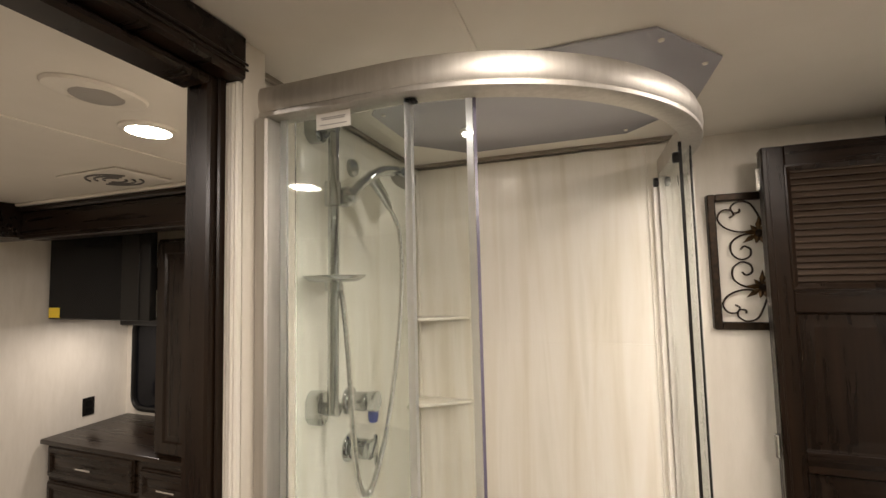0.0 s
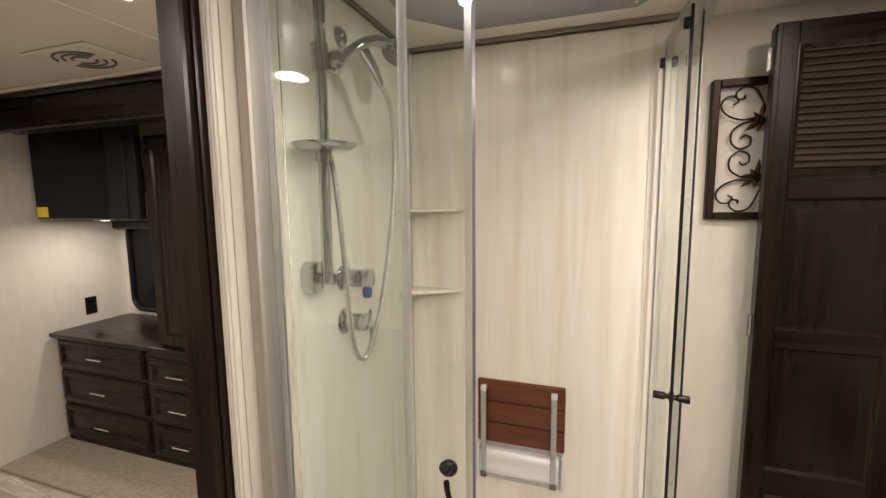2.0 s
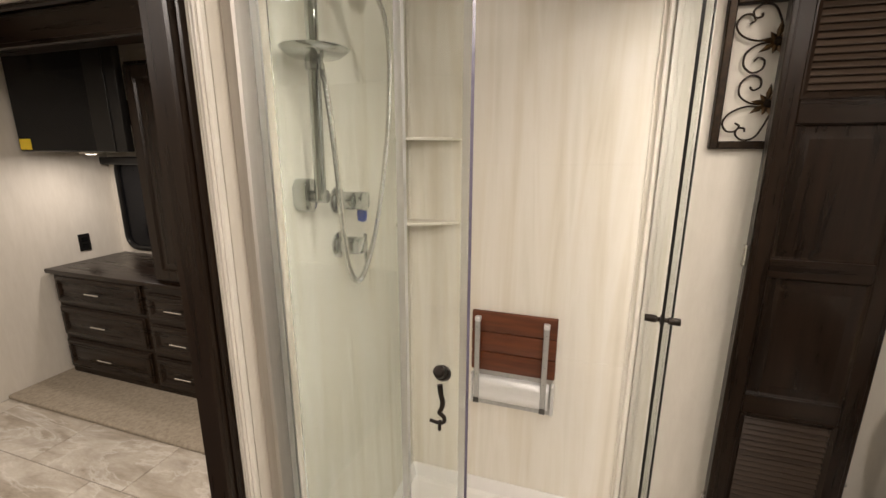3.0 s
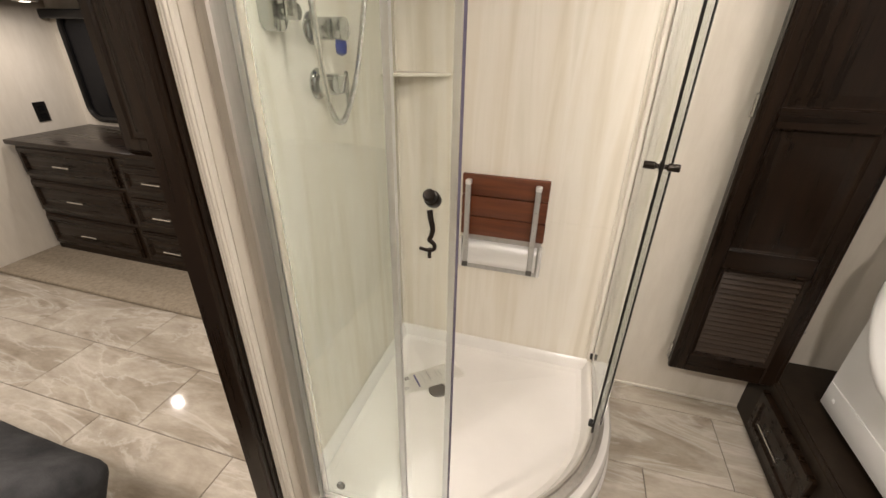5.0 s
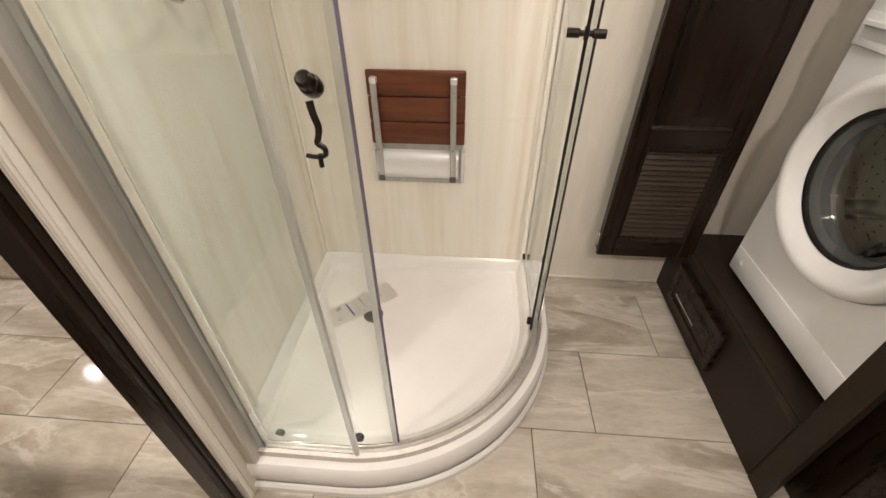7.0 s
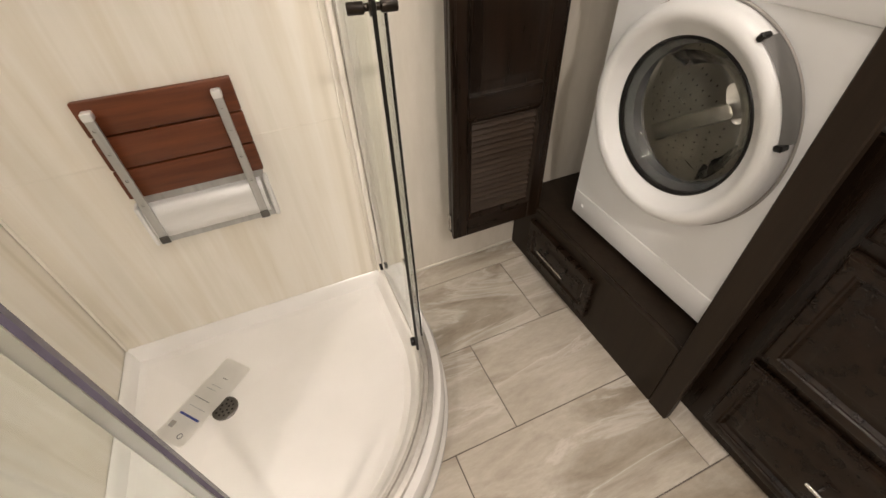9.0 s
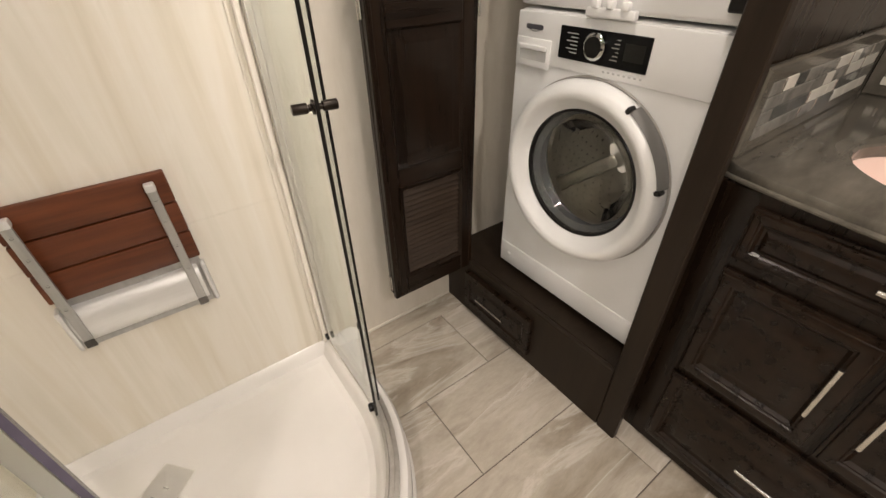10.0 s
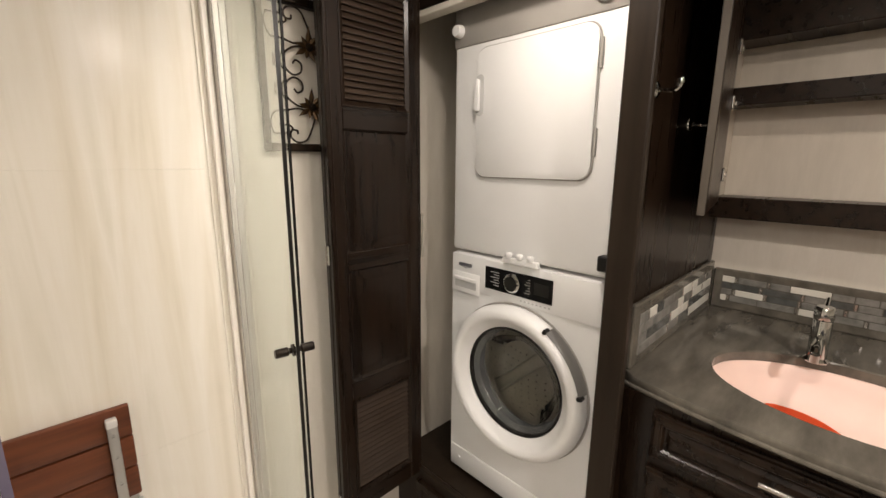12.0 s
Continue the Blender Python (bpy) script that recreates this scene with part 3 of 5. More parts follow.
def shower_set():
    bx, by = -0.232, 1.075
    t = thing("shower_set", "chrome hand shower on a slide bar with hose and soap dish", "shower set")
    part("slide_bar", tube([(bx, by - 0.006, 1.345), (bx, by + 0.006, 2.0)], 0.013, 18), CHROME, t)
    for z, s in ((2.005, 1), (1.352, -1)):
        b = prism([(p[0] - 0.023, p[1] - 0.035) for p in rounded_rect(0.046, 0.075, 0.017)], 0, 0.034, bevel=0.006)
        part("bracket", moved(b, Matrix.Translation((SIDE + 0.002, by + 0.004 - 0.012, z)) @ pose(0, 0, 0, 90, 0, 90)), CHROME, t)
        part("bracket_arm", tube([(SIDE + 0.02, by - 0.002, z), (bx + 0.012, by, z)], 0.015, 14), CHROME, t)
    dish = part("soap_dish", lathe([(0.012, -0.008), (0.052, -0.008), (0.068, 0.003), (0.070, 0.007), (0.066, 0.006), (0.050, -0.003), (0.012, -0.003)], pose(bx + 0.02, by - 0.025, 1.648), 40), CHROME, t)
    part("dish_collar", lathe([(0.012, -0.022), (0.019, -0.020), (0.019, 0.008), (0.012, 0.010)], pose(bx, by, 1.640), 18), CHROME, t)
    part("slider", lathe([(0.0118, -0.03), (0.019, -0.028), (0.019, 0.028), (0.0118, 0.03)], pose(bx, by, 1.845), 20), CHROME, t)
    part("slider_knob", lathe([(0, -0.026), (0.013, -0.024), (0.021, -0.014), (0.0255, 0.0), (0.0245, 0.012), (0.018, 0.023), (0.010, 0.028), (0, 0.029)], pose(bx + 0.012, by + 0.035, 1.842) @ pose(0, 0, 0, 0, 70, 20), 22), CHROME, t)
    neck = smooth_path([(bx + 0.012, by + 0.045, 1.842), (bx + 0.02, by + 0.11, 1.895), (bx + 0.028, by + 0.19, 1.940), (bx + 0.035, by + 0.265, 1.958)], 8)
    part("handle", tube(neck, 0.0125, 14, taper=lambda u: 0.85 + 0.45 * u), CHROME, t)
    hm = pose(bx + 0.045, by + 0.305, 1.945) @ pose(0, 0, 0, 150, 18, 0)
    head = part("head", lathe([(0, -0.028), (0.018, -0.027), (0.034, -0.014), (0.040, 0.004), (0.038, 0.014), (0.033, 0.017), (0, 0.018)], hm, 28), CHROME, t)
    part("spray_face", lathe([(0, 0.0195), (0.030, 0.0185), (0.031, 0.017)], hm, 28), GREYP, head)
    part("arm_flange", lathe([(0, 0.0), (0.026, 0.0), (0.024, 0.010), (0.012, 0.016), (0, 0.017)], pose(SIDE + 0.002, by + 0.175, 1.955) @ pose(0, 0, 0, 0, 90, 0), 24), CHROME, t)
    part("cone", tube([(bx + 0.012, by + 0.155, 1.925), (bx + 0.020, by + 0.215, 1.880), (bx + 0.024, by + 0.245, 1.848)], 0.0135, 14, taper=lambda u: 1.25 - 0.5 * u), CHROME, t)
    hp = [(bx + 0.024, by + 0.245, 1.848), (bx + 0.030, by + 0.290, 1.790), (bx + 0.032, by + 0.305, 1.68), (bx + 0.030, by + 0.290, 1.52), (bx + 0.028, by + 0.25, 1.36), (bx + 0.028, by + 0.19, 1.22), (bx + 0.030, by + 0.125, 1.142), (bx + 0.032, by + 0.085, 1.130), (bx + 0.030, by + 0.055, 1.165),
          (bx + 0.026, by + 0.040, 1.26), (bx + 0.022, by + 0.030, 1.42), (bx + 0.016, by + 0.020, 1.56), (bx + 0.010, by + 0.012, 1.635)]
    fine = smooth_path(hp, 34)
    part("hose", tube(fine, 0.0068, 8, taper=lambda u: 1.0 + 0.10 * math.sin(u * 2 * math.pi * 102)), SATIN, t, "ribbed metal hose")
    return t


shower_set()


def valve(z, tip):
    t = thing("shower_valve", "chrome shower valve on the streaked wall panel" + (" with a blue tip" if tip else " with a lever"), "valve", "shower valves", at=(SIDE + 0.0015, 1.225, z))
    a = pose(0, 0, 0, 0, 90, 0)
    part("flange", lathe([(0, 0), (0.036, 0), (0.036, 0.004), (0.030, 0.010), (0.022, 0.012), (0, 0.012)], a, 28), CHROME, t)
    part("body", lathe([(0, 0.012), (0.022, 0.012), (0.024, 0.020), (0.024, 0.052), (0.020, 0.058), (0, 0.059)], a, 24), CHROME, t)
    if tip:
        part("handle", moved(prism([(x - 0.024, y - 0.022) for x, y in rounded_rect(0.048, 0.044, 0.012)], 0, 0.022, bevel=0.004), Matrix.Translation((0.058, 0.010, 0.0)) @ pose(0, 0, 0, 0, 90, 0)), CHROME, t)
        part("blue_tip", lathe([(0, -0.024), (0.012, -0.018), (0.014, 0.0), (0.012, 0.010), (0, 0.012)], pose(0.066, 0.012, -0.034), 18), BLUE, t, "blue plastic cap")
    else:
        part("handle", moved(prism([(x - 0.020, y - 0.026) for x, y in rounded_rect(0.040, 0.052, 0.010)], 0, 0.014, bevel=0.003), Matrix.Translation((0.058, 0.0, 0.002)) @ pose(0, 0, 0, 0, 90, 0)), CHROME, t)
        part("lever", box(0.060, 0.070, 0.022, 0.030, -0.052, 0.030, 0.003), CHROME, t)
    return t


valve(1.325, True)
valve(1.205, False)


def seat():
    t = thing("folding_shower_seat", "teak slatted shower seat folded up on an aluminium bracket", "shower seat")
    x0, x1, y = -0.028, 0.287, 1.696
    z = 0.869
    for hgt in (0.078, 0.078, 0.076):
        part("slat", box(x0, x1, y, y + 0.018, z - hgt, z, 0.004, seg=2), TEAK, t)
        z -= hgt + 0.004
        if z > 0.68:
            part("spline", box(x0 + 0.018, x1 - 0.018, y + 0.010, y + 0.016, z - 0.0005, z + 0.0045, 0), TEAK, t)
    for x in (-0.012, 0.240):
        part("bar", box(x, x + 0.020, y - 0.022, y - 0.012, 0.494, 0.850, 0.003, seg=2), BARALU, t, "grey aluminium support bar")
        part("bar_end", box(x - 0.001, x + 0.021, y - 0.0235, y - 0.0005, 0.834, 0.853, 0.004, seg=2), LIGHTALU, t)
        part("hinge_block", box(x - 0.001, x + 0.021, y - 0.0245, y - 0.0225, 0.498, 0.520, 0.001), RIVET, t)
        part("side_cap", box(x0 - 0.002 if x < 0.1 else x1 - 0.010, x0 + 0.010 if x < 0.1 else x1 + 0.002, y - 0.018, SB - 0.001, 0.490, 0.612, 0.006, seg=2), LIGHTALU, t)
        for zz in (0.62, 0.69, 0.76, 0.815):
            part("rivet", lathe([(0, -0.0015), (0.003, -0.001), (0.0035, 0.001)], pose(x + 0.010, y - 0.0225, zz) @ pose(0, 0, 0, 90, 0, 0), 10), RIVET, t)
    prof = [(0.0, 0.104), (0.012, 0.104), (0.022, 0.099), (0.030, 0.089), (0.035, 0.074), (0.0365, 0.052), (0.035, 0.030), (0.030, 0.015), (0.022, 0.005), (0.012, 0.0), (0.0, 0.0)]
    b = prism(prof, 0, x1 - x0 - 0.030)
    moved(b, Matrix(((0, 0, 1, x0 + 0.012), (-1, 0, 0, SB - 0.0008), (0, 1, 0, 0.499), (0, 0, 0, 1))))
    part("bracket_roll", b, LIGHTALU, t, "rounded aluminium wall bracket")
    part("back_plate", box(x0 + 0.004, x1 - 0.006, SB - 0.004, SB - 0.0009, 0.474, 0.632, 0.001), BARALU, t)
    return t


seat()

# smoked panel and small lamp over the shower
sky = thing("skylight_panel", "smoked acrylic skylight panel screwed to the ceiling", "skylight")
poly = [(-0.05, 1.03), (0.458, 1.03), (0.598, 1.19), (0.598, 1.44), (0.455, 1.61), (-0.05, 1.61), (-0.19, 1.46), (-0.19, 1.19)]
part("panel", prism(poly, CEIL - 0.006, CEIL - 0.0005, bevel=0.001), SMOKE, sky)
for x, y in ((0.47, 1.07), (0.57, 1.2), (0.57, 1.4), (0.45, 1.57), (-0.04, 1.57), (-0.16, 1.2), (0.0, 1.06), (0.22, 1.05)):
    part("screw", lathe([(0, -0.004), (0.005, -0.003), (0.006, 0.0)], pose(x, y, CEIL - 0.0062), 12), WHITE_TRIM, sky)


def puck(x, y, r, lens, label, n=32):
    t = thing("ceiling_lamp", label, "lamp", "ceiling lamps", at=(x, y, CEIL))
    part("ring", lathe([(r * 0.9, -0.0005), (r * 1.18, -0.0005), (r * 1.16, -0.006), (r * 1.0, -0.010), (r * 0.9, -0.010)], None, n), WHITE_TRIM, t)
    part("lens", lathe([(0, -0.0135), (r * 0.5, -0.0125), (r * 0.9, -0.0095), (r * 0.9, -0.001), (0, -0.001)], None, n), lens, t)
    return t


# Every source gets a puck, the added bedroom fill included.
for lx, ly, _ in LAMPS_AND_FILL:
    puck(lx, ly, 0.060, LENS, "round flush warm white ceiling lamp")
puck(0.013, 1.39, 0.020, LENS2, "tiny round lamp set in the skylight panel", 18).location.z = CEIL - 0.006

# ---- closet door, wall art, laundry ----


def bar_pull(name, p0, p1, out, parent, r=0.005):
    """A straight bar pull on two standoffs; out is the way from the face to the bar."""
    p0, p1, out = Vector(p0), Vector(p1), Vector(out)
    d = (p1 - p0)
    h = part(name, tube([p0 + out, p1 + out], r, 12), SATIN, parent, "brushed nickel bar pull")
    for f in (0.14, 0.86):
        q = p0 + d * f
        part("standoff", tube([q, q + out], r * 0.8, 10), SATIN, h)
    return h


def cove_ring(x0, x1, z0, z1, yf):
    """A moulding round an opening: a bead proud of the face and a slope falling in to it."""
    b = bmesh.new()
    rings = []
    for i, d in ((-0.004, -0.001), (-0.003, 0.003), (0.001, 0.0035), (0.012, -0.003), (0.012, -0.010)):
        rings.append([b.verts.new((x, yf - d, z)) for x, z in ((x0 + i, z0 + i), (x1 - i, z0 + i), (x1 - i, z1 - i), (x0 + i, z1 - i))])
    for A, B in zip(rings, rings[1:]):
        for k in range(4):
            b.faces.new((A[k], A[(k + 1) % 4], B[(k + 1) % 4], B[k]))
    return b


def leaf(t, x0, x1, yf, full):
    """One leaf of the bifold door, its face at yf towards -y."""
    z0, z1 = 0.24, 1.985
    s = 0.052
    th = 0.020
    for a, b_ in ((x0, x0 + s), (x1 - s, x1)):
        part("stile", box(a, b_, yf, yf + th, z0, z1, 0.003), WOOD, t)
    rails = [(z0, 0.315), (0.670, 0.735), (1.105, 1.160), (1.525, 1.590), (1.925, z1)]
    for a, b_ in rails:
        part("rail", box(x0 + s + 0.0005, x1 - s - 0.0005, yf + 0.001, yf + th - 0.001, a, b_, 0.002), WOODH, t)
    if not full:
        part("backing", box(x0 + s, x1 - s, yf + 0.008, yf + 0.012, 0.316, 1.924, 0), WOOD, t)
        return
    w = x1 - x0 - 2 * s
    for a, b_ in ((0.735, 1.105), (1.160, 1.525)):
        part("raised_panel", rect_loft(w - 0.001, b_ - a - 0.001, [(0, -0.012), (0, 0.0), (0.006, -0.006), (0.016, -0.006), (0.036, 0.001), (0.038, 0.001)], Matrix.Translation((x0 + s + 0.0005, yf + 0.004, a + 0.0005))), WOOD, t)
    for a, b_ in ((0.315, 0.670), (1.590, 1.925)):
        n = 19
        pitch = (b_ - a) / n
        # Black sheet behind the slats stands in for the shade in their gaps.
        part("louver_gap_shade", box(x0 + s, x1 - s, yf + 0.0165, yf + 0.018, a, b_, 0), BLACK, t)
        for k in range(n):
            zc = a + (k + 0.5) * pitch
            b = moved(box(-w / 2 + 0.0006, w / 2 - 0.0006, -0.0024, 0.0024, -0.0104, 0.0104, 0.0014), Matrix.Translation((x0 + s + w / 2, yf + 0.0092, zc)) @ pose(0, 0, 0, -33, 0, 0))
            part("louver", b, LOUVER_LIT, t)
        part("louver_moulding", cove_ring(x0 + s, x1 - s, a, b_, yf), WOOD, t)
    part("edge_bead", box(x0 + 0.012, x0 + 0.016, yf - 0.0016, yf + 0.002, z0 + 0.01, z1 - 0.01, 0.0008), WOOD, t)
    part("edge_bead", box(x1 - 0.016, x1 - 0.012, yf - 0.0016, yf + 0.002, z0 + 0.01, z1 - 0.01, 0.0008), WOOD, t)


bifold = thing("bifold_closet_door", "espresso louvered bifold closet door folded open against the wall", "door")
leaf(bifold, 0.798, 1.143, 1.622, True)
leaf(bifold, 0.804, 1.148, 1.655, False)
for z in (0.30, 1.16, 1.90):
    part("hinge", box(0.794, 0.803, 1.640, 1.662, z - 0.030, z + 0.030, 0.002), SATIN, bifold)
    part("hinge_pin", tube([(0.793, 1.650, z - 0.032), (0.793, 1.650, z + 0.032)], 0.0035, 10), SATIN, bifold)
bar_pull("handle", (1.122, 1.622, 1.115), (1.122, 1.622, 1.262), (0, -0.026, 0), bifold)
for z in (1.13, 0.47):
    part("catch", lathe([(0, 0), (0.006, 0.001), (0.006, 0.008), (0, 0.010)], pose(1.149, 1.646, z) @ pose(0, 0, 0, 0, 90, 0), 12), SATIN, bifold)


def wall_art():
    t = thing("scroll_wall_art", "bronzed iron scrollwork wall art in a dark rectangular frame", "wall art")
    x0, x1, z0, z1, y0, y1 = 0.686, 0.994, 1.463, 1.880, 1.732, 1.7595
    f = 0.022
    for a in (box(x0, x0 + f, y0, y1, z0, z1, 0.003), box(x1 - f, x1, y0, y1, z0, z1, 0.003), box(x0 + f, x1 - f, y0 + 0.0003, y1, z0, z0 + f, 0.003), box(x0 + f, x1 - f, y0 + 0.0003, y1, z1 - f, z1, 0.003)):
        part("frame_bar", a, IRON, t)
    cx, cz = (x0 + x1) / 2, (z0 + z1) / 2
    y = 1.745

    def scroll(pts):
        part("scroll", tube(pts, 0.0028, 8), IRON, t)

    for sx in (-1, 1):
        for sz in (-1, 1):
            # heart lobe that starts at the flower, runs out, up and curls inward
            p = [(cx + sx * 0.012, y, cz + sz * 0.098), (cx + sx * 0.065, y, cz + sz * 0.088), (cx + sx * 0.108, y, cz + sz * 0.104), (cx + sx * 0.126, y, cz + sz * 0.132), (cx + sx * 0.114, y, cz + sz * 0.156), (cx + sx * 0.092, y, cz + sz * 0.158), (cx + sx * 0.082, y, cz + sz * 0.143), (cx + sx * 0.094, y, cz + sz * 0.134)]
            scroll(smooth_path(p, 7))
            p = [(cx + sx * 0.008, y, cz + sz * 0.105), (cx + sx * 0.022, y, cz + sz * 0.145), (cx + sx * 0.040, y, cz + sz * 0.176), (cx + sx * 0.068, y, cz + sz * 0.183), (cx + sx * 0.088, y, cz + sz * 0.168), (cx + sx * 0.084, y, cz + sz * 0.150), (cx + sx * 0.068, y, cz + sz * 0.150), (cx + sx * 0.066, y, cz + sz * 0.160)]
            scroll(smooth_path(p, 7))
            p = [(cx + sx * 0.016, y, cz + sz * 0.082), (cx + sx * 0.060, y, cz + sz * 0.080), (cx + sx * 0.092, y, cz + sz * 0.058), (cx + sx * 0.094, y, cz + sz * 0.024), (cx + sx * 0.072, y, cz + sz * 0.004), (cx + sx * 0.048, y, cz + sz * 0.012), (cx + sx * 0.044, y, cz + sz * 0.034), (cx + sx * 0.060, y, cz + sz * 0.044), (cx + sx * 0.070, y, cz + sz * 0.034)]
            scroll(smooth_path(p, 7))
    for sz in (-1, 1):
        for k in range(9):
            a = 2 * math.pi * k / 9 + 0.2
            ln = 0.034 + 0.010 * (k % 3)
            base = Vector((cx - 0.022, y - 0.004, cz + sz * 0.082))
            d = Vector((math.cos(a), -0.25, math.sin(a)))
            s = Vector((-math.sin(a), 0, math.cos(a)))
            b = bmesh.new()
            q = [base, base + d * ln * 0.5 + s * 0.008, base + d * ln, base + d * ln * 0.5 - s * 0.008, base + d * ln * 0.5 + Vector((0, -0.004, 0))]
            v = [b.verts.new(p) for p in q]
            back = [b.verts.new(p + Vector((0, 0.002, 0))) for p in q[:4]]
            for i in range(4):
                b.faces.new((v[i], v[(i + 1) % 4], v[4]))
                b.faces.new((v[(i + 1) % 4], v[i], back[i], back[(i + 1) % 4]))
            b.faces.new(back)
            part("leaf", b, BRONZE, t, "bronzed leaf")
        part("bud", lathe([(0, -0.010), (0.009, -0.006), (0.012, 0.0), (0.008, 0.008), (0, 0.010)], pose(cx - 0.022, y - 0.012, cz + sz * 0.082) @ pose(0, 0, 0, 90, 0, 0), 12), IRON, t)


wall_art()

NF = 1.13
GASKET = surface("grey_rubber", (0.045, 0.048, 0.050), (0.075, 0.078, 0.081), rough=0.3)
plinth = thing("laundry_plinth", "dark brown plinth under the washer with a small drawer", "cabinet base")
part("front_board", box(NF, NF + 0.02, 0.956, BACK - 0.001, 0.0, 0.262, 0.003), POSTW, plinth)
part("top_board", box(NF + 0.0205, 1.86, 0.956, BACK - 0.001, 0.235, 0.262, 0.002), POSTW, plinth)
FACE_W = pose(0, 0, 0, 0, 0, -90)
drawer = part("drawer_front", rect_loft(0.36, 0.170, [(0, 0), (0, 0.014), (0.004, 0.018), (0.030, 0.018), (0.036, 0.012), (0.044, 0.012), (0.056, 0.015), (0.058, 0.015)], Matrix.Translation((NF - 0.0005, 1.625, 0.050)) @ FACE_W), WOODH, plinth)
bar_pull("handle", (NF - 0.015, 1.53, 0.142), (NF - 0.015, 1.38, 0.142), (-0.022, 0, 0), drawer, 0.0045)
post = thing("closet_post", "dark brown wooden post and side panel beside the washer", "cabinet post", kind="structure")
part("post", box(1.1285, 1.152, 0.892, 0.9545, 0.0, CEIL - 0.001, 0.003), POSTW, post)
part("side_panel", box(1.1525, 2.0295, 0.938, 0.951, 0.0, CEIL - 0.001, 0.001), WOOD, post)
part("closet_header", box(1.145, 1.20, 0.9555, BACK - 0.001, 1.905, CEIL - 0.001, 0.003), WOODH, post)
part("door_track", box(1.150, 1.195, 0.9555, BACK - 0.001, 1.884, 1.9045, 0.003), WHITE_TRIM, post, "cream door track")


def hollow_front(body, xf, xp, y0, y1, z0, z1, yc=1.260, zc=0.747, r=0.20, n=48):
    """Takes the front face off a cabinet and closes it again round a round port."""
    bmesh.ops.delete(body, geom=[f for f in body.faces if f.calc_center_median().x < xf + 0.0005 and f.normal.x < -0.9 or abs(f.calc_center_median().x - xf) < 1e-5], context="FACES")
    e = 0.006
    ring, edge = [], []
    for k in range(n):
        a = 2 * math.pi * (k + 0.5) / n
        c, s_ = math.cos(a), math.sin(a)
        ring.append(body.verts.new((xp - 0.0095, yc + r * c, zc + r * s_)))
        m = min((y1 - yc) / c if c > 1e-6 else 9, (y0 - yc) / c if c < -1e-6 else 9, (z1 - zc) / s_ if s_ > 1e-6 else 9, (z0 - zc) / s_ if s_ < -1e-6 else 9)
        edge.append((m * c, m * s_))
    mid = [body.verts.new((xp - 0.0095, yc + p[0] * (1 - e), zc + p[1] * (1 - e))) for p in edge]
    out = [body.verts.new((xp, yc + p[0], zc + p[1])) for p in edge]
    back = [body.verts.new((xp + 0.03, v.co.y, v.co.z)) for v in ring]
    for A, B in ((ring, mid), (mid, out), (back, ring)):
        for k in range(n):
            body.faces.new((A[k], A[(k + 1) % n], B[(k + 1) % n], B[k]))
    return body


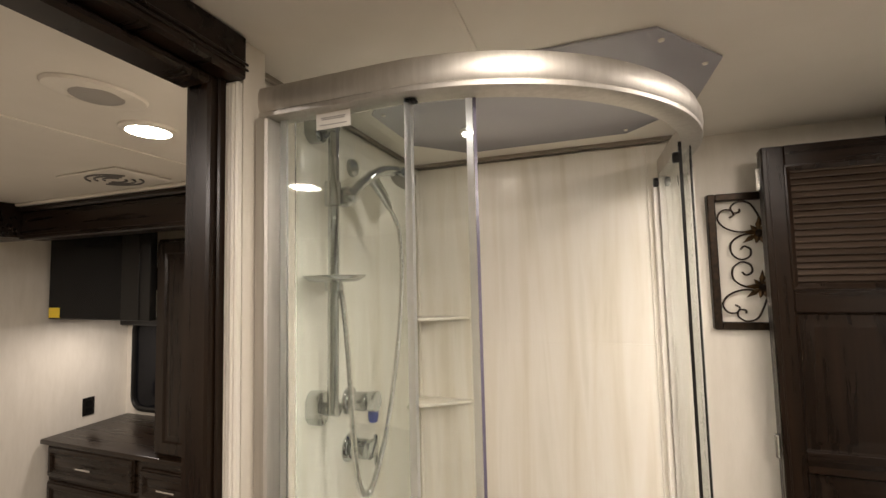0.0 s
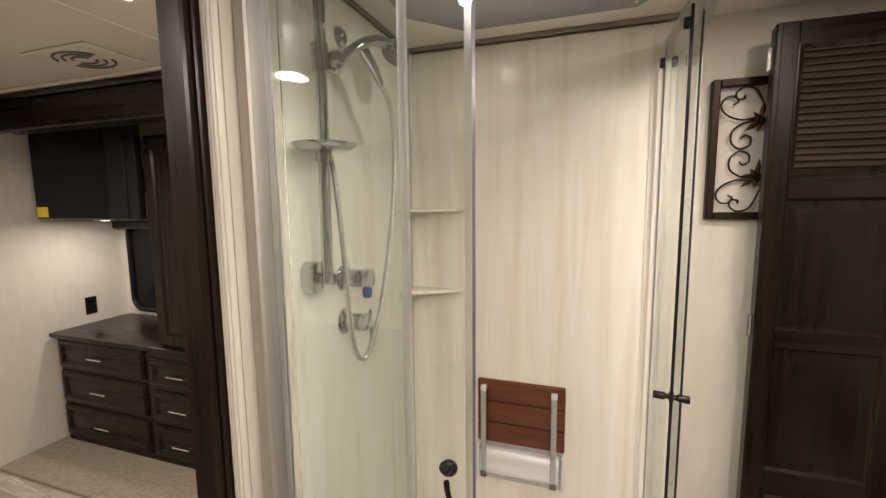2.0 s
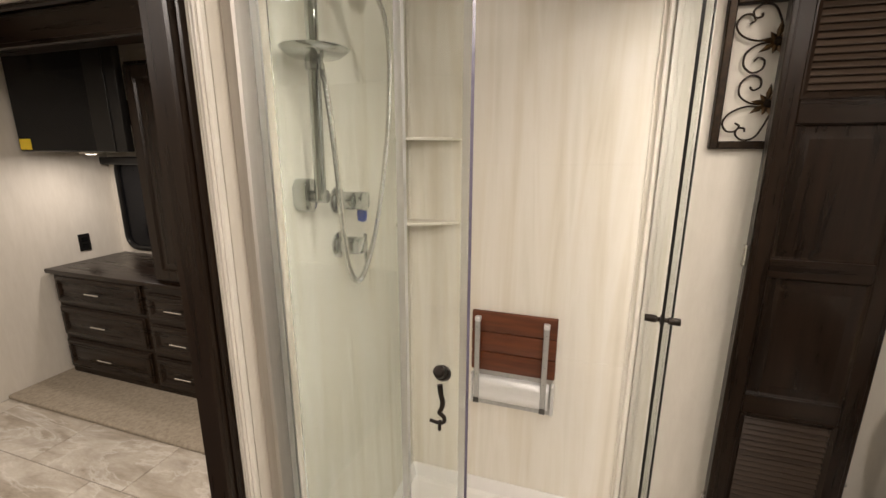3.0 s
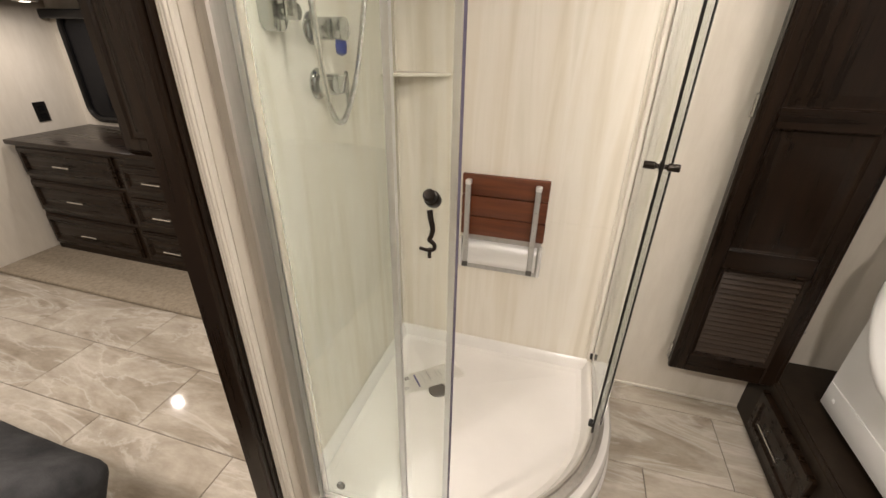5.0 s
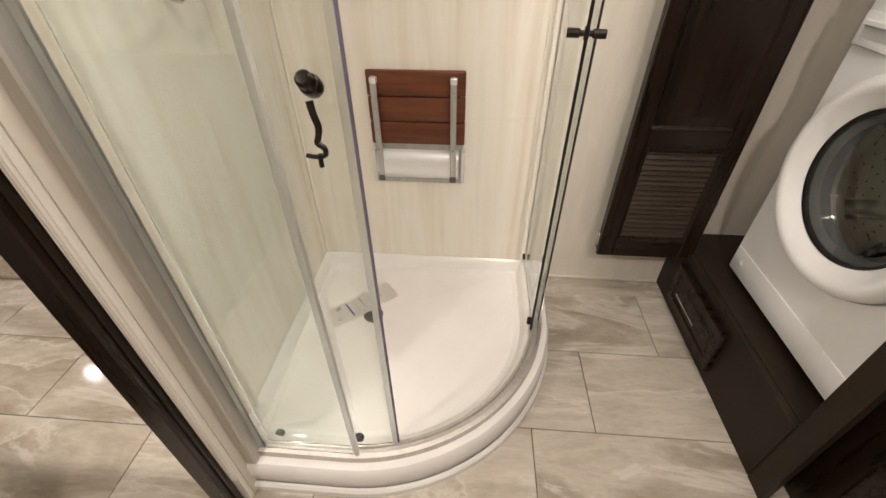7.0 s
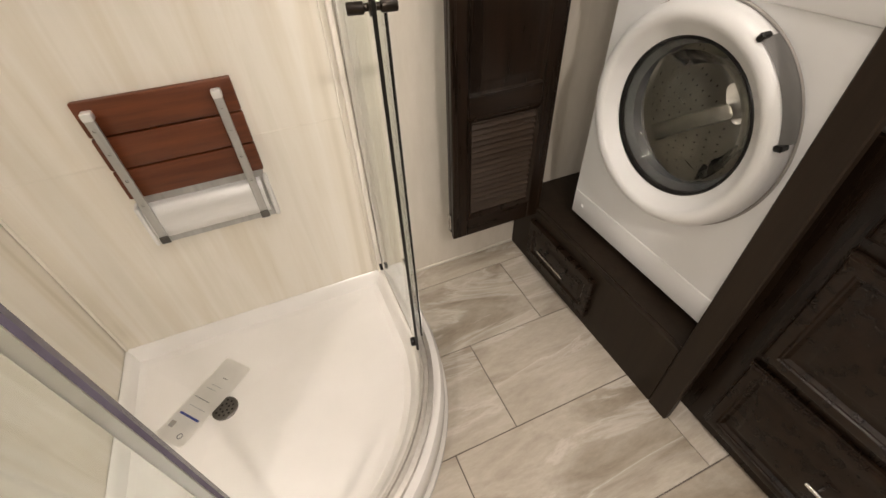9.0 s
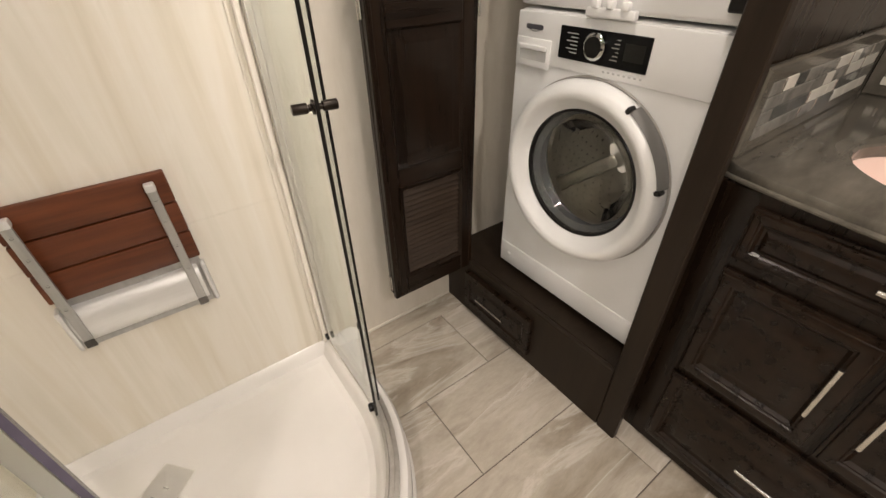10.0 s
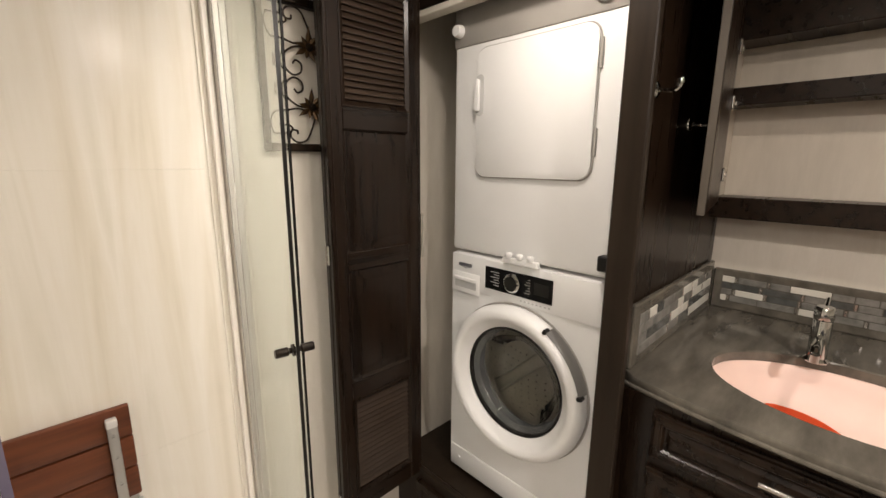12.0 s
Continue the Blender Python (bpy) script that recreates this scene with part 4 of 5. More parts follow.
def washer():
    x, y0, y1, z0, z1 = 1.222, 0.952, 1.545, 0.284, 1.132
    t = thing("washing_machine", "white front-loading washing machine with dark porthole", "washing machine")
    body = box(x + 0.012, 1.80, y0, y1, z0, z1, 0.008, seg=2)
    part("cabinet", hollow_front(body, x + 0.012, x + 0.0115, y0, y1, z0, z1), ENAMEL, t)
    yc, zc = 1.260, 0.747
    face = Matrix.Translation((x, yc, zc)) @ pose(0, 0, 0, 0, -90, 0)
    part("kick_panel", box(x - 0.002, x + 0.010, y0 + 0.004, y1 - 0.004, z0 + 0.004, z0 + 0.092, 0.004, seg=2), ENAMEL, t)
    part("fascia", box(x - 0.004, x + 0.010, y0 + 0.003, y1 - 0.003, 1.004, z1 - 0.004, 0.006, seg=2), ENAMEL, t)
    for y in (y0 + 0.04, y1 - 0.04):
        part("foot", lathe([(0, -0.023), (0.016, -0.023), (0.018, -0.012), (0.010, -0.008), (0.010, 0.002), (0, 0.002)], pose(x + 0.05, y, z0), 14), BLACK, t)
        part("foot", lathe([(0, -0.023), (0.016, -0.023), (0.018, -0.012), (0.010, -0.008), (0.010, 0.002), (0, 0.002)], pose(1.74, y, z0), 14), BLACK, t)
        part("screw_cap", lathe([(0, 0.004), (0.006, 0.003), (0.008, 0)], Matrix.Translation((x - 0.002, y - 0.01, z0 + 0.05)) @ pose(0, 0, 0, 0, -90, 0), 10), ENAMEL, t)
    door = part("door_ring", lathe([(0.250, -0.001), (0.2535, 0.014), (0.251, 0.028), (0.243, 0.041), (0.231, 0.048), (0.219, 0.048), (0.210, 0.043), (0.205, 0.037), (0.186, 0.020), (0.179, 0.014), (0.177, 0.002)], face, 72), ENAMEL, t)
    # Thin grey ring painted as the shadow line around the door.
    part("shadow_ring", lathe([(0.258, 0.0005), (0.255, 0.003), (0.251, 0.0005)], face, 72), GREYP, door)
    part("chrome_trim", lathe([(0.179, 0.008), (0.180, 0.015), (0.177, 0.0175), (0.173, 0.016), (0.171, 0.004)], face, 72), BLACK, door, "dark porthole rim")
    part("port_glass", lathe([(0.172, 0.008), (0.150, 0.000), (0.133, -0.03), (0.118, -0.065), (0.072, -0.085), (0.0, -0.09), (0.0, -0.084), (0.068, -0.079), (0.113, -0.060), (0.128, -0.026), (0.147, 0.004), (0.172, 0.012)], face, 56), PORT, door, "bowl-shaped dark glass").visible_shadow = False
    part("drum", lathe([(0.176, 0.000), (0.172, -0.03), (0.172, -0.09), (0.235, -0.10), (0.235, -0.36), (0.20, -0.385), (0.0, -0.39)], face, 56), DRUM, t, "perforated steel drum")
    part("gasket", lathe([(0.177, 0.001), (0.158, -0.014), (0.156, -0.040), (0.171, -0.065)], face, 56), GASKET, t)
    for k in range(3):
        a = radians(40 + 120 * k)
        b = moved(box(-0.022, 0.022, -0.035, 0.0, -0.34, -0.11, 0.012, seg=2), face @ pose(0, 0, 0, 0, 0, math.degrees(a)) @ Matrix.Translation((0, 0.235, 0)))
        part("paddle", b, DRUM, t)
    b = bmesh.new()
    for i in range(14):
        for k in range(40):
            a = 2 * math.pi * (k + 0.5 * (i % 2)) / 40
            m = face @ pose(0, 0, -0.12 - 0.017 * i) @ pose(0, 0, 0, 0, 0, math.degrees(a)) @ Matrix.Translation((0.2345, 0, 0)) @ pose(0, 0, 0, 0, -90, 0)
            lathe([(0.0, 0.0004), (0.0025, 0.0004)], m, 6, b)
    tagged(part("drum_holes", b, BLACK, t), kind="stuff")
    hb = bmesh.new()
    prof = [(0.2550, 0.004), (0.2572, 0.014), (0.2560, 0.0250), (0.2520, 0.0345), (0.2465, 0.0415)]
    rings = [[hb.verts.new(face @ Vector((r * math.cos(a), r * math.sin(a), z))) for r, z in prof] for a in [radians(-31 - 45 * k / 18) for k in range(19)]]
    for A, B in zip(rings, rings[1:]):
        for k in range(4):
            hb.faces.new((A[k], A[k + 1], B[k + 1], B[k]))
    part("door_grip", hb, GRIP, door, "dark grey curved grip")
    for a in (-30.0, -77.0):
        part("grip_stop", moved(box(0.241, 0.2580, -0.006, 0.006, 0.024, 0.047, 0.003), face @ pose(0, 0, 0, 0, 0, a)), BLACK, door)
    panel = part("control_panel", box(x - 0.0075, x - 0.0045, 1.138, 1.388, 1.032, 1.106, 0.0015), GLOSSBLACK, t, "gloss black control panel")
    dial = Matrix.Translation((x - 0.0076, 1.274, 1.072)) @ pose(0, 0, 0, 0, -90, 0)
    k = part("dial", lathe([(0.028, 0), (0.027, 0.014), (0.024, 0.018), (0.0, 0.018)], dial, 32), BLACK, panel)
    part("dial_ring", lathe([(0.0285, 0.0), (0.030, 0.002), (0.030, 0.013), (0.0275, 0.016), (0.024, 0.0185), (0.0228, 0.0182)], dial, 32), CHROME, k)
    for i in range(6):
        z = 1.048 + 0.0085 * i
        part("print_bar", box(x - 0.0081, x - 0.0077, 1.330, 1.352 + 0.012 * (i % 2), z, z + 0.002, 0), GREYL, panel)
        part("print_bar", box(x - 0.0081, x - 0.0077, 1.214, 1.234 - 0.006 * (i % 3), z, z + 0.002, 0), GREYP, panel)
    part("display", box(x - 0.0080, x - 0.0077, 1.150, 1.200, 1.052, 1.088, 0), BLACK, panel)
    for i in range(8):
        part("button_mark", box(x - 0.0052, x - 0.0042, 1.145 + 0.014 * i, 1.151 + 0.014 * i, 1.018, 1.022, 0), GREYL, t)
    dd = part("detergent_drawer", box(x - 0.0095, x - 0.0042, 1.412, 1.536, 0.994, 1.066, 0.003, seg=2), ENAMEL, t)
    # No hollow here: a grey sheet paints the recess shade onto the drawer.
    part("drawer_recess_shade", box(x - 0.0102, x - 0.0096, 1.424, 1.520, 1.012, 1.046, 0), GREYL, dd)
    part("drawer_lip", box(x - 0.016, x - 0.0096, 1.424, 1.520, 1.038, 1.050, 0.002), ENAMEL, dd)
    part("logo", moved(prism([(p[0] - 0.030, p[1] - 0.006) for p in rounded_rect(0.060, 0.012, 0.005)], 0, 0.0008), Matrix.Translation((x - 0.0042, 1.478, 1.092)) @ Matrix(((0, 0, -1, 0), (-1, 0, 0, 0), (0, 1, 0, 0), (0, 0, 0, 1)))), DARKPRINT, t)
    part("logo_swash", tube([Vector((x - 0.0046, 1.478 + 0.022 * math.cos(a), 1.092 + 0.010 * math.sin(a))) for a in [radians(200 + 12 * i) for i in range(14)]], 0.0008, 6), DARKPRINT, t)


washer()


def dryer():
    x, y0, y1, z0, z1 = 1.222, 0.952, 1.545, 1.140, 1.960
    t = thing("clothes_dryer", "white clothes dryer stacked on the washing machine", "dryer")
    part("cabinet", box(x + 0.001, 1.78, y0, y1, z0, z1, 0.012, seg=3), ENAMEL, t)
    part("console", box(x - 0.004, x + 0.012, y0 + 0.002, y1 - 0.002, 1.785, 1.93, 0.006, seg=2), GREYP, t, "grey control console")
    for y, z, r in ((1.518, 1.832, 0.019), (1.045, 1.842, 0.034)):
        part("knob", lathe([(0, 0.022), (r * 0.8, 0.021), (r, 0.010), (r * 1.05, 0.0), (0, 0)], Matrix.Translation((x - 0.004, y, z)) @ pose(0, 0, 0, 0, -90, 0), 28), ENAMEL, t)
    to_face = Matrix(((0, 0, -1, 0), (-1, 0, 0, 0), (0, 1, 0, 0), (0, 0, 0, 1)))
    w, h = 0.388, 0.378
    groove = part("door_gap", moved(prism(rounded_rect(w + 0.008, h + 0.008, 0.038), 0, 0.0025), Matrix.Translation((x + 0.0008, 1.447, 1.387)) @ to_face), GREYP, t)
    door = part("door", moved(prism([(a + 0.004, b_ + 0.004) for a, b_ in rounded_rect(w, h, 0.035)], 0, 0.009, bevel=0.003), Matrix.Translation((x + 0.0006, 1.447, 1.387)) @ to_face), ENAMEL, t)
    # Flat grey patch on the door, coloured like the shade of a grip hollow.
    part("handle_recess_shade", moved(prism([(a, b_) for a, b_ in rounded_rect(0.030, 0.120, 0.014)], 0, 0.0012), Matrix.Translation((x - 0.0083, 1.4425, 1.575)) @ to_face), GREYL, door)
    part("handle", moved(prism([(a, b_) for a, b_ in rounded_rect(0.014, 0.096, 0.0065)], 0, 0.011, bevel=0.003), Matrix.Translation((x - 0.0085, 1.441, 1.587)) @ to_face), ENAMEL, door)
    for z in (1.45, 1.66):
        part("door_hinge", box(x - 0.0075, x - 0.001, 1.045, 1.052, z, z + 0.07, 0.001), GREYP, door)
    part("logo", box(x - 0.0048, x - 0.0042, 1.20, 1.275, 1.872, 1.880, 0), GREYL, t)
    br = thing("stacking_bracket", "white three-lobed stacking bracket between washer and dryer", "bracket")
    part("plate", box(x - 0.022, x - 0.0045, 1.185, 1.312, 1.1325, 1.152, 0.004, seg=2), ENAMEL, br)
    for y in (1.210, 1.248, 1.287):
        part("lobe", box(x - 0.028, x - 0.012, y - 0.010, y + 0.010, 1.150, 1.168, 0.005, seg=2), ENAMEL, br)
    part("latch", box(x - 0.030, x + 0.0005, 0.960, 1.006, 1.165, 1.205, 0.003), BLACK, t, "black rubber stop")


dryer()

# ---- vanity ----
VF, VY0, VY1 = 1.215, -0.30, 0.937
vanity = thing("vanity_cabinet", "espresso vanity cabinet with raised-panel doors and drawers", "cabinet")
part("face_frame", box(VF + 0.002, VF + 0.022, VY0, VY1, 0.0, 0.869, 0.001), WOOD, vanity)
for y in (VY0, 0.919):
    part("side_board", box(VF + 0.0225, 2.029, y, y + 0.018, 0.0, 0.869, 0.001), WOOD, vanity)
part("bottom_board", box(VF + 0.0225, 2.029, VY0 + 0.0185, 0.9185, 0.04, 0.058, 0.001), WOOD, vanity)
PANELP = [(0, 0), (0, 0.010), (0.006, 0.012), (0.008, 0.018), (0.012, 0.020), (0.032, 0.020), (0.035, 0.016), (0.039, 0.016), (0.046, 0.008), (0.056, 0.008), (0.076, 0.017), (0.079, 0.018)]
for name, ya, yb, z0, z1 in (("drawer_front", 0.838, 0.250, 0.720, 0.842), ("cabinet_door", 0.842, 0.552, 0.362, 0.690), ("cabinet_door", 0.536, 0.250, 0.362, 0.690), ("drawer_front", 0.845, 0.250, 0.045, 0.335),
                             ("drawer_front", 0.225, -0.28, 0.720, 0.842), ("cabinet_door", 0.225, -0.28, 0.045, 0.690)):
    f = part(name, rect_loft(ya - yb, z1 - z0, PANELP if z1 - z0 > 0.15 else [(0, 0), (0, 0.010), (0.005, 0.012), (0.007, 0.018), (0.010, 0.020), (0.021, 0.020), (0.023, 0.016), (0.026, 0.016), (0.031, 0.009), (0.036, 0.009), (0.044, 0.015), (0.046, 0.016)], Matrix.Translation((VF + 0.0015, ya, z0)) @ FACE_W), WOODH, vanity)
    if name == "cabinet_door" and z0 > 0.2:
        y = 0.588 if ya > 0.6 else 0.498
        bar_pull("handle", (VF - 0.017, y, 0.478), (VF - 0.017, y, 0.622), (-0.026, 0, 0), f, 0.0052)
    elif z0 > 0.7 and ya > 0.5:
        bar_pull("handle", (VF - 0.012, 0.618, 0.792), (VF - 0.012, 0.462, 0.792), (-0.026, 0, 0), f, 0.0058)
    elif ya > 0.5:
        bar_pull("handle", (VF - 0.017, 0.618, 0.200), (VF - 0.017, 0.462, 0.200), (-0.026, 0, 0), f, 0.0052)

SX, SY, SA, SB = 1.505, 0.505, 0.205, 0.282
top = thing("vanity_countertop", "grey mottled solid-surface countertop with an oval sink cut-out", "countertop")


def counter_front(y):
    """Where the bowed front edge of the counter lies."""
    return 1.236 - 0.062 * math.sin(math.pi * min(1, max(0, (0.9365 - y) / 1.03))) ** 0.8


def counter_mesh():
    b = bmesh.new()
    n = 72
    outer = []
    x1, y0, y1 = 2.0295, VY0, 0.9365

    for k in range(n):
        a = 2 * math.pi * k / n
        dx, dy = math.cos(a), math.sin(a)
        # walk out from the sink's middle to the slab's edge
        s = 2.0
        if dx > 1e-6:
            s = min(s, (x1 - SX) / dx)
        if dy > 1e-6:
            s = min(s, (y1 - SY) / dy)
        if dy < -1e-6:
            s = min(s, (y0 - SY) / dy)
        if dx < -1e-6:
            lo, hi = 0.0, s
            for _ in range(40):
                mid = (lo + hi) / 2
                if SX + mid * dx > counter_front(SY + mid * dy):
                    lo = mid
                else:
                    hi = mid
            s = lo
        outer.append((SX + s * dx, SY + s * dy))
    inner = [(SX + SA * math.cos(2 * math.pi * k / n), SY + SB * math.sin(2 * math.pi * k / n)) for k in range(n)]
    z0, z1 = 0.870, 0.900

    def loop(pts, z, g=0.0):
        return [b.verts.new((SX + (x - SX) * (1 + g), SY + (y - SY) * (1 + g), z)) for x, y in pts]
    rings = [loop(inner, z0), loop(inner, z1 - 0.004), loop(inner, z1, 0.02), loop(outer, z1, -0.010), loop(outer, z1 - 0.003, -0.003), loop(outer, z1 - 0.008, 0), loop(outer, z0 + 0.010, 0), loop(outer, z0 + 0.007, -0.006), loop(outer, z0, -0.006)]
    for A, B in zip(rings, rings[1:] + rings[:1]):
        for k in range(n):
            b.faces.new((A[k], A[(k + 1) % n], B[(k + 1) % n], B[k]))
    return b


part("slab", counter_mesh(), COUNTER, top)
part("front_bead", tube([(counter_front(y) + 0.0015, y, 0.8765) for y in [0.932 - 0.02 * k for k in range(61)]], 0.0062, 10), COUNTER, top, "rounded bead under the counter edge")


def basin():
    t = thing("oval_sink", "oval undermount sink basin under pink protective film", "sink")
    b = bmesh.new()
    n = 56
    rings = []
    for f, z in ((1.05, 0.8695), (1.01, 0.8695), (0.985, 0.862), (0.95, 0.84), (0.87, 0.80), (0.72, 0.765), (0.5, 0.748), (0.2, 0.742), (0.08, 0.741)):
        rings.append([b.verts.new((SX + f * SA * math.cos(2 * math.pi * k / n), SY + f * SB * math.sin(2 * math.pi * k / n), z)) for k in range(n)])
    for A, B in zip(rings, rings[1:]):
        for k in range(n):
            b.faces.new((A[k], A[(k + 1) % n], B[(k + 1) % n], B[k]))
    b.faces.new(rings[-1])
    part("bowl", b, BASIN, t)
    part("drain_ring", lathe([(0, 0.002), (0.020, 0.002), (0.024, 0.0), (0.024, -0.001)], pose(SX, SY, 0.742), 24), CHROME, t)
    n = 24
    b = bmesh.new()
    ring = []

    def floor_z(x, y):
        f = math.hypot((x - SX) / SA, (y - SY) / SB)
        return float(np.interp(f, (0.0, 0.2, 0.5, 0.72, 0.87, 0.95), (0.741, 0.742, 0.748, 0.765, 0.80, 0.84))) + 0.004

    for f in (1.0, 0.6, 0.0):
        pts = [(1.574 + f * 0.054 * math.cos(2 * math.pi * k / n), 0.584 + f * 0.092 * math.sin(2 * math.pi * k / n)) for k in range(n if f else 1)]
        ring.append([b.verts.new((x, y, floor_z(x, y))) for x, y in pts])
    for k in range(n):
        b.faces.new((ring[0][k], ring[0][(k + 1) % n], ring[1][(k + 1) % n], ring[1][k]))
        b.faces.new((ring[1][k], ring[1][(k + 1) % n], ring[2][0]))
    bmesh.ops.solidify(b, geom=b.faces[:], thickness=0.002)
    part("orange_sticker", b, ORANGE, t, "bright orange sticker on the basin film")


basin()


def splash(name, along, fixed, a0, a1, z0, z1, rows, zr, seed):
    """A counter-coloured upstand with a band of mosaic; along is the axis on which it runs."""
    t = thing(name, "grey upstand with a band of glass mosaic", "backsplash", "backsplashes")
    if along == "x":
        part("slab", box(a0, a1, fixed, fixed + 0.0165, z0, z1, 0.004), COUNTER, t)
    else:
        part("slab", box(fixed, fixed + 0.018, a0, a1, z0, z1, 0.004), COUNTER, t)
    rnd = random.Random(seed)
    hgt = (zr[1] - zr[0]) / rows
    for r in range(rows):
        p = a0 + 0.035
        last = 0.0
        end = a1 - 0.03
        while p < end - 0.01:
            ln = min(0.010 if last > 0.02 and rnd.random() < 0.45 else rnd.choice((0.055, 0.085, 0.085, 0.105)), end - p)
            last = ln
            mat = rnd.choice((MOS_W, MOS_W, MOS_G, MOS_D, MOS_G))
            za, zb = zr[0] + r * hgt + 0.001, zr[0] + (r + 1) * hgt - 0.001
            if ln < 0.02:
                mat = SATIN
            g = 0.001
            if along == "x":
                part("mosaic", box(p + g, p + ln - g, fixed - 0.0025, fixed + 0.002, za, zb, 0.0012), mat, t)
            else:
                part("mosaic", box(fixed - 0.0025, fixed + 0.002, p + g, p + ln - g, za, zb, 0.0012), mat, t)
            p += ln
    return t


splash("side_splash", "x", 0.9205, 1.255, 2.0095, 0.9005, 1.078, 4, (0.930, 1.048), 3)
splash("rear_splash", "y", 2.0105, VY0, 0.9200, 0.9005, 1.050, 4, (0.930, 1.026), 8)


def faucet():
    x, y = 1.690, 0.585
    t = thing("sink_faucet", "chrome single-lever sink faucet on the countertop", "faucet", at=(x, y, 0.9005))
    part("base", lathe([(0, 0), (0.030, 0), (0.030, 0.004), (0.025, 0.009), (0.022, 0.012)], None, 28), CHROME, t)
    part("body", lathe([(0.022, 0.010), (0.022, 0.118), (0.0215, 0.120), (0.0, 0.120)], None, 28), CHROME, t)
    part("spout", tube(smooth_path([(-0.012, 0, 0.058), (-0.05, 0, 0.070), (-0.095, 0, 0.066), (-0.118, 0, 0.054)], 6), 0.013, 16), CHROME, t)
    part("aerator", lathe([(0, -0.020), (0.0115, -0.020), (0.0125, 0.0), (0, 0.004)], pose(-0.115, 0, 0.056), 18), CHROME, t)
    part("lever_cap", lathe([(0.0215, 0.122), (0.0225, 0.126), (0.0225, 0.150), (0.019, 0.157), (0, 0.158)], None, 28), CHROME, t)
    part("lever", tube([(0.0, 0.0, 0.148), (0.035, 0.0, 0.156), (0.070, 0, 0.163)], 0.006, 12), CHROME, t)


faucet()

LINER = wall_material("cabinet_liner", (0.50, 0.45, 0.375), (0.57, 0.515, 0.435))
med = thing("medicine_cabinet", "open dark wood medicine cabinet with shelves above the vanity", "cabinet")
MX, MY0, MY1, MZ0, MZ1 = 1.89, -0.30, 0.9370, 1.252, CEIL - 0.002
part("bottom_rail", box(MX, 2.0295, MY0, MY1, MZ0, MZ0 + 0.072, 0.003), WOODH, med)
part("top_rail", box(MX, 2.0235, MY0, MY1, 1.822, MZ1, 0.003), WOODH, med)
part("side", box(MX, 2.0295, MY1 - 0.010, MY1, MZ0 + 0.0725, 1.8215, 0.001), LINER, med)
part("back_panel", box(2.024, 2.0295, MY0, MY1 - 0.0105, MZ0 + 0.0725, 1.8215, 0), LINER, med)
part("shelf", box(MX + 0.006, 2.0235, MY0, MY1 - 0.0105, 1.624, 1.680, 0.002), WOODH, med)
mdoor = part("mirror_door", box(-0.490, 0, -0.009, 0.006, 1.306, 1.99, 0.002), WOOD, med)
mm = Matrix.Translation((1.882, 0.9230, 0)) @ pose(0, 0, 0, 0, 0, 9.5)
mdoor.matrix_local = mm
part("mirror_face", box(-0.482, -0.008, 0.0065, 0.0095, 1.314, 1.982, 0.001), MIRROR, mdoor)
part("inner_liner", box(-0.486, -0.003, -0.0115, -0.0095, 1.310, 1.986, 0.001), WOOD, mdoor)
part("edge_strip", box(-0.4935, -0.4905, -0.010, 0.008, 1.306, 1.99, 0.001), EDGE, mdoor)
for z in (1.40, 1.63, 1.80):
    part("hinge", box(-0.036, 0.002, -0.020, -0.012, z - 0.022, z + 0.022, 0.003), SATIN, mdoor)
    part("hinge_arm", box(-0.004, 0.030, -0.026, -0.0205, z - 0.007, z + 0.007, 0.002), SATIN, mdoor)


def robe_hook(x, z):
    t = thing("robe_hook", "chrome robe hook on the dark cabinet side", "hook", "robe hooks", at=(x, 0.9380, z))
    part("plate", lathe([(0, 0.008), (0.012, 0.008), (0.019, 0.004), (0.020, 0.0), (0, 0)], pose(0, 0, 0, 90, 0, 0), 22), CHROME, t)
    part("arm", tube(smooth_path([(0, -0.006, 0), (0.0, -0.03, -0.004), (0.0, -0.048, 0.0), (0.0, -0.054, 0.012)], 6), 0.0055, 10), CHROME, t)
    part("tip", lathe([(0, -0.008), (0.007, -0.005), (0.008, 0.0), (0.006, 0.006), (0, 0.007)], pose(0, -0.054, 0.014), 14), CHROME, t)
    return t


robe_hook(1.277, 1.604)
robe_hook(1.560, 1.545)

# ---- bedroom ----
SLY, SF = 1.56, 0.03
structure("floor_slide", box(-2.829, -0.36, SLY + 0.02, 2.36, -0.02, SF - 0.012, 0), GROUT, "raised slide-out floor under the carpet")
carpet = tagged(part("carpet", box(-2.829, -0.36, SLY, 2.3595, 0.0, SF, 0.012, seg=3), CARPET, None), "beige cut-pile carpet on the slide-out floor", "carpet", "", "structure")
header = thing("slide_header", "dark wood slide-out header with crown moulding", "trim", kind="structure")
part("beam", box(-2.45, -0.36, SLY, SLY + 0.10, 1.888, 2.030, 0.006), WOODH, header)
part("crown", box(-2.45, -0.36, SLY - 0.022, SLY + 0.10, 2.0305, 2.058, 0.008), WOODH, header)
part("crown_cap", box(-2.45, -0.36, SLY - 0.032, SLY + 0.10, 2.0585, CEIL - 0.001, 0.003), WHITE_TRIM, header)
part("lower_bead", box(-2.45, -0.36, SLY - 0.010, SLY - 0.0005, 1.888, 1.912, 0.004), WOODH, header)
part("side_beam", box(-2.829, -2.4505, -1.5, SLY + 0.10, 1.90, CEIL - 0.001, 0.006), WOODH, header)
structure("wall_above_slide", box(-2.829, -0.36, SLY + 0.101, SLY + 0.12, 1.90, CEIL - 0.001, 0), WALL, "cream soffit inside the slide-out")

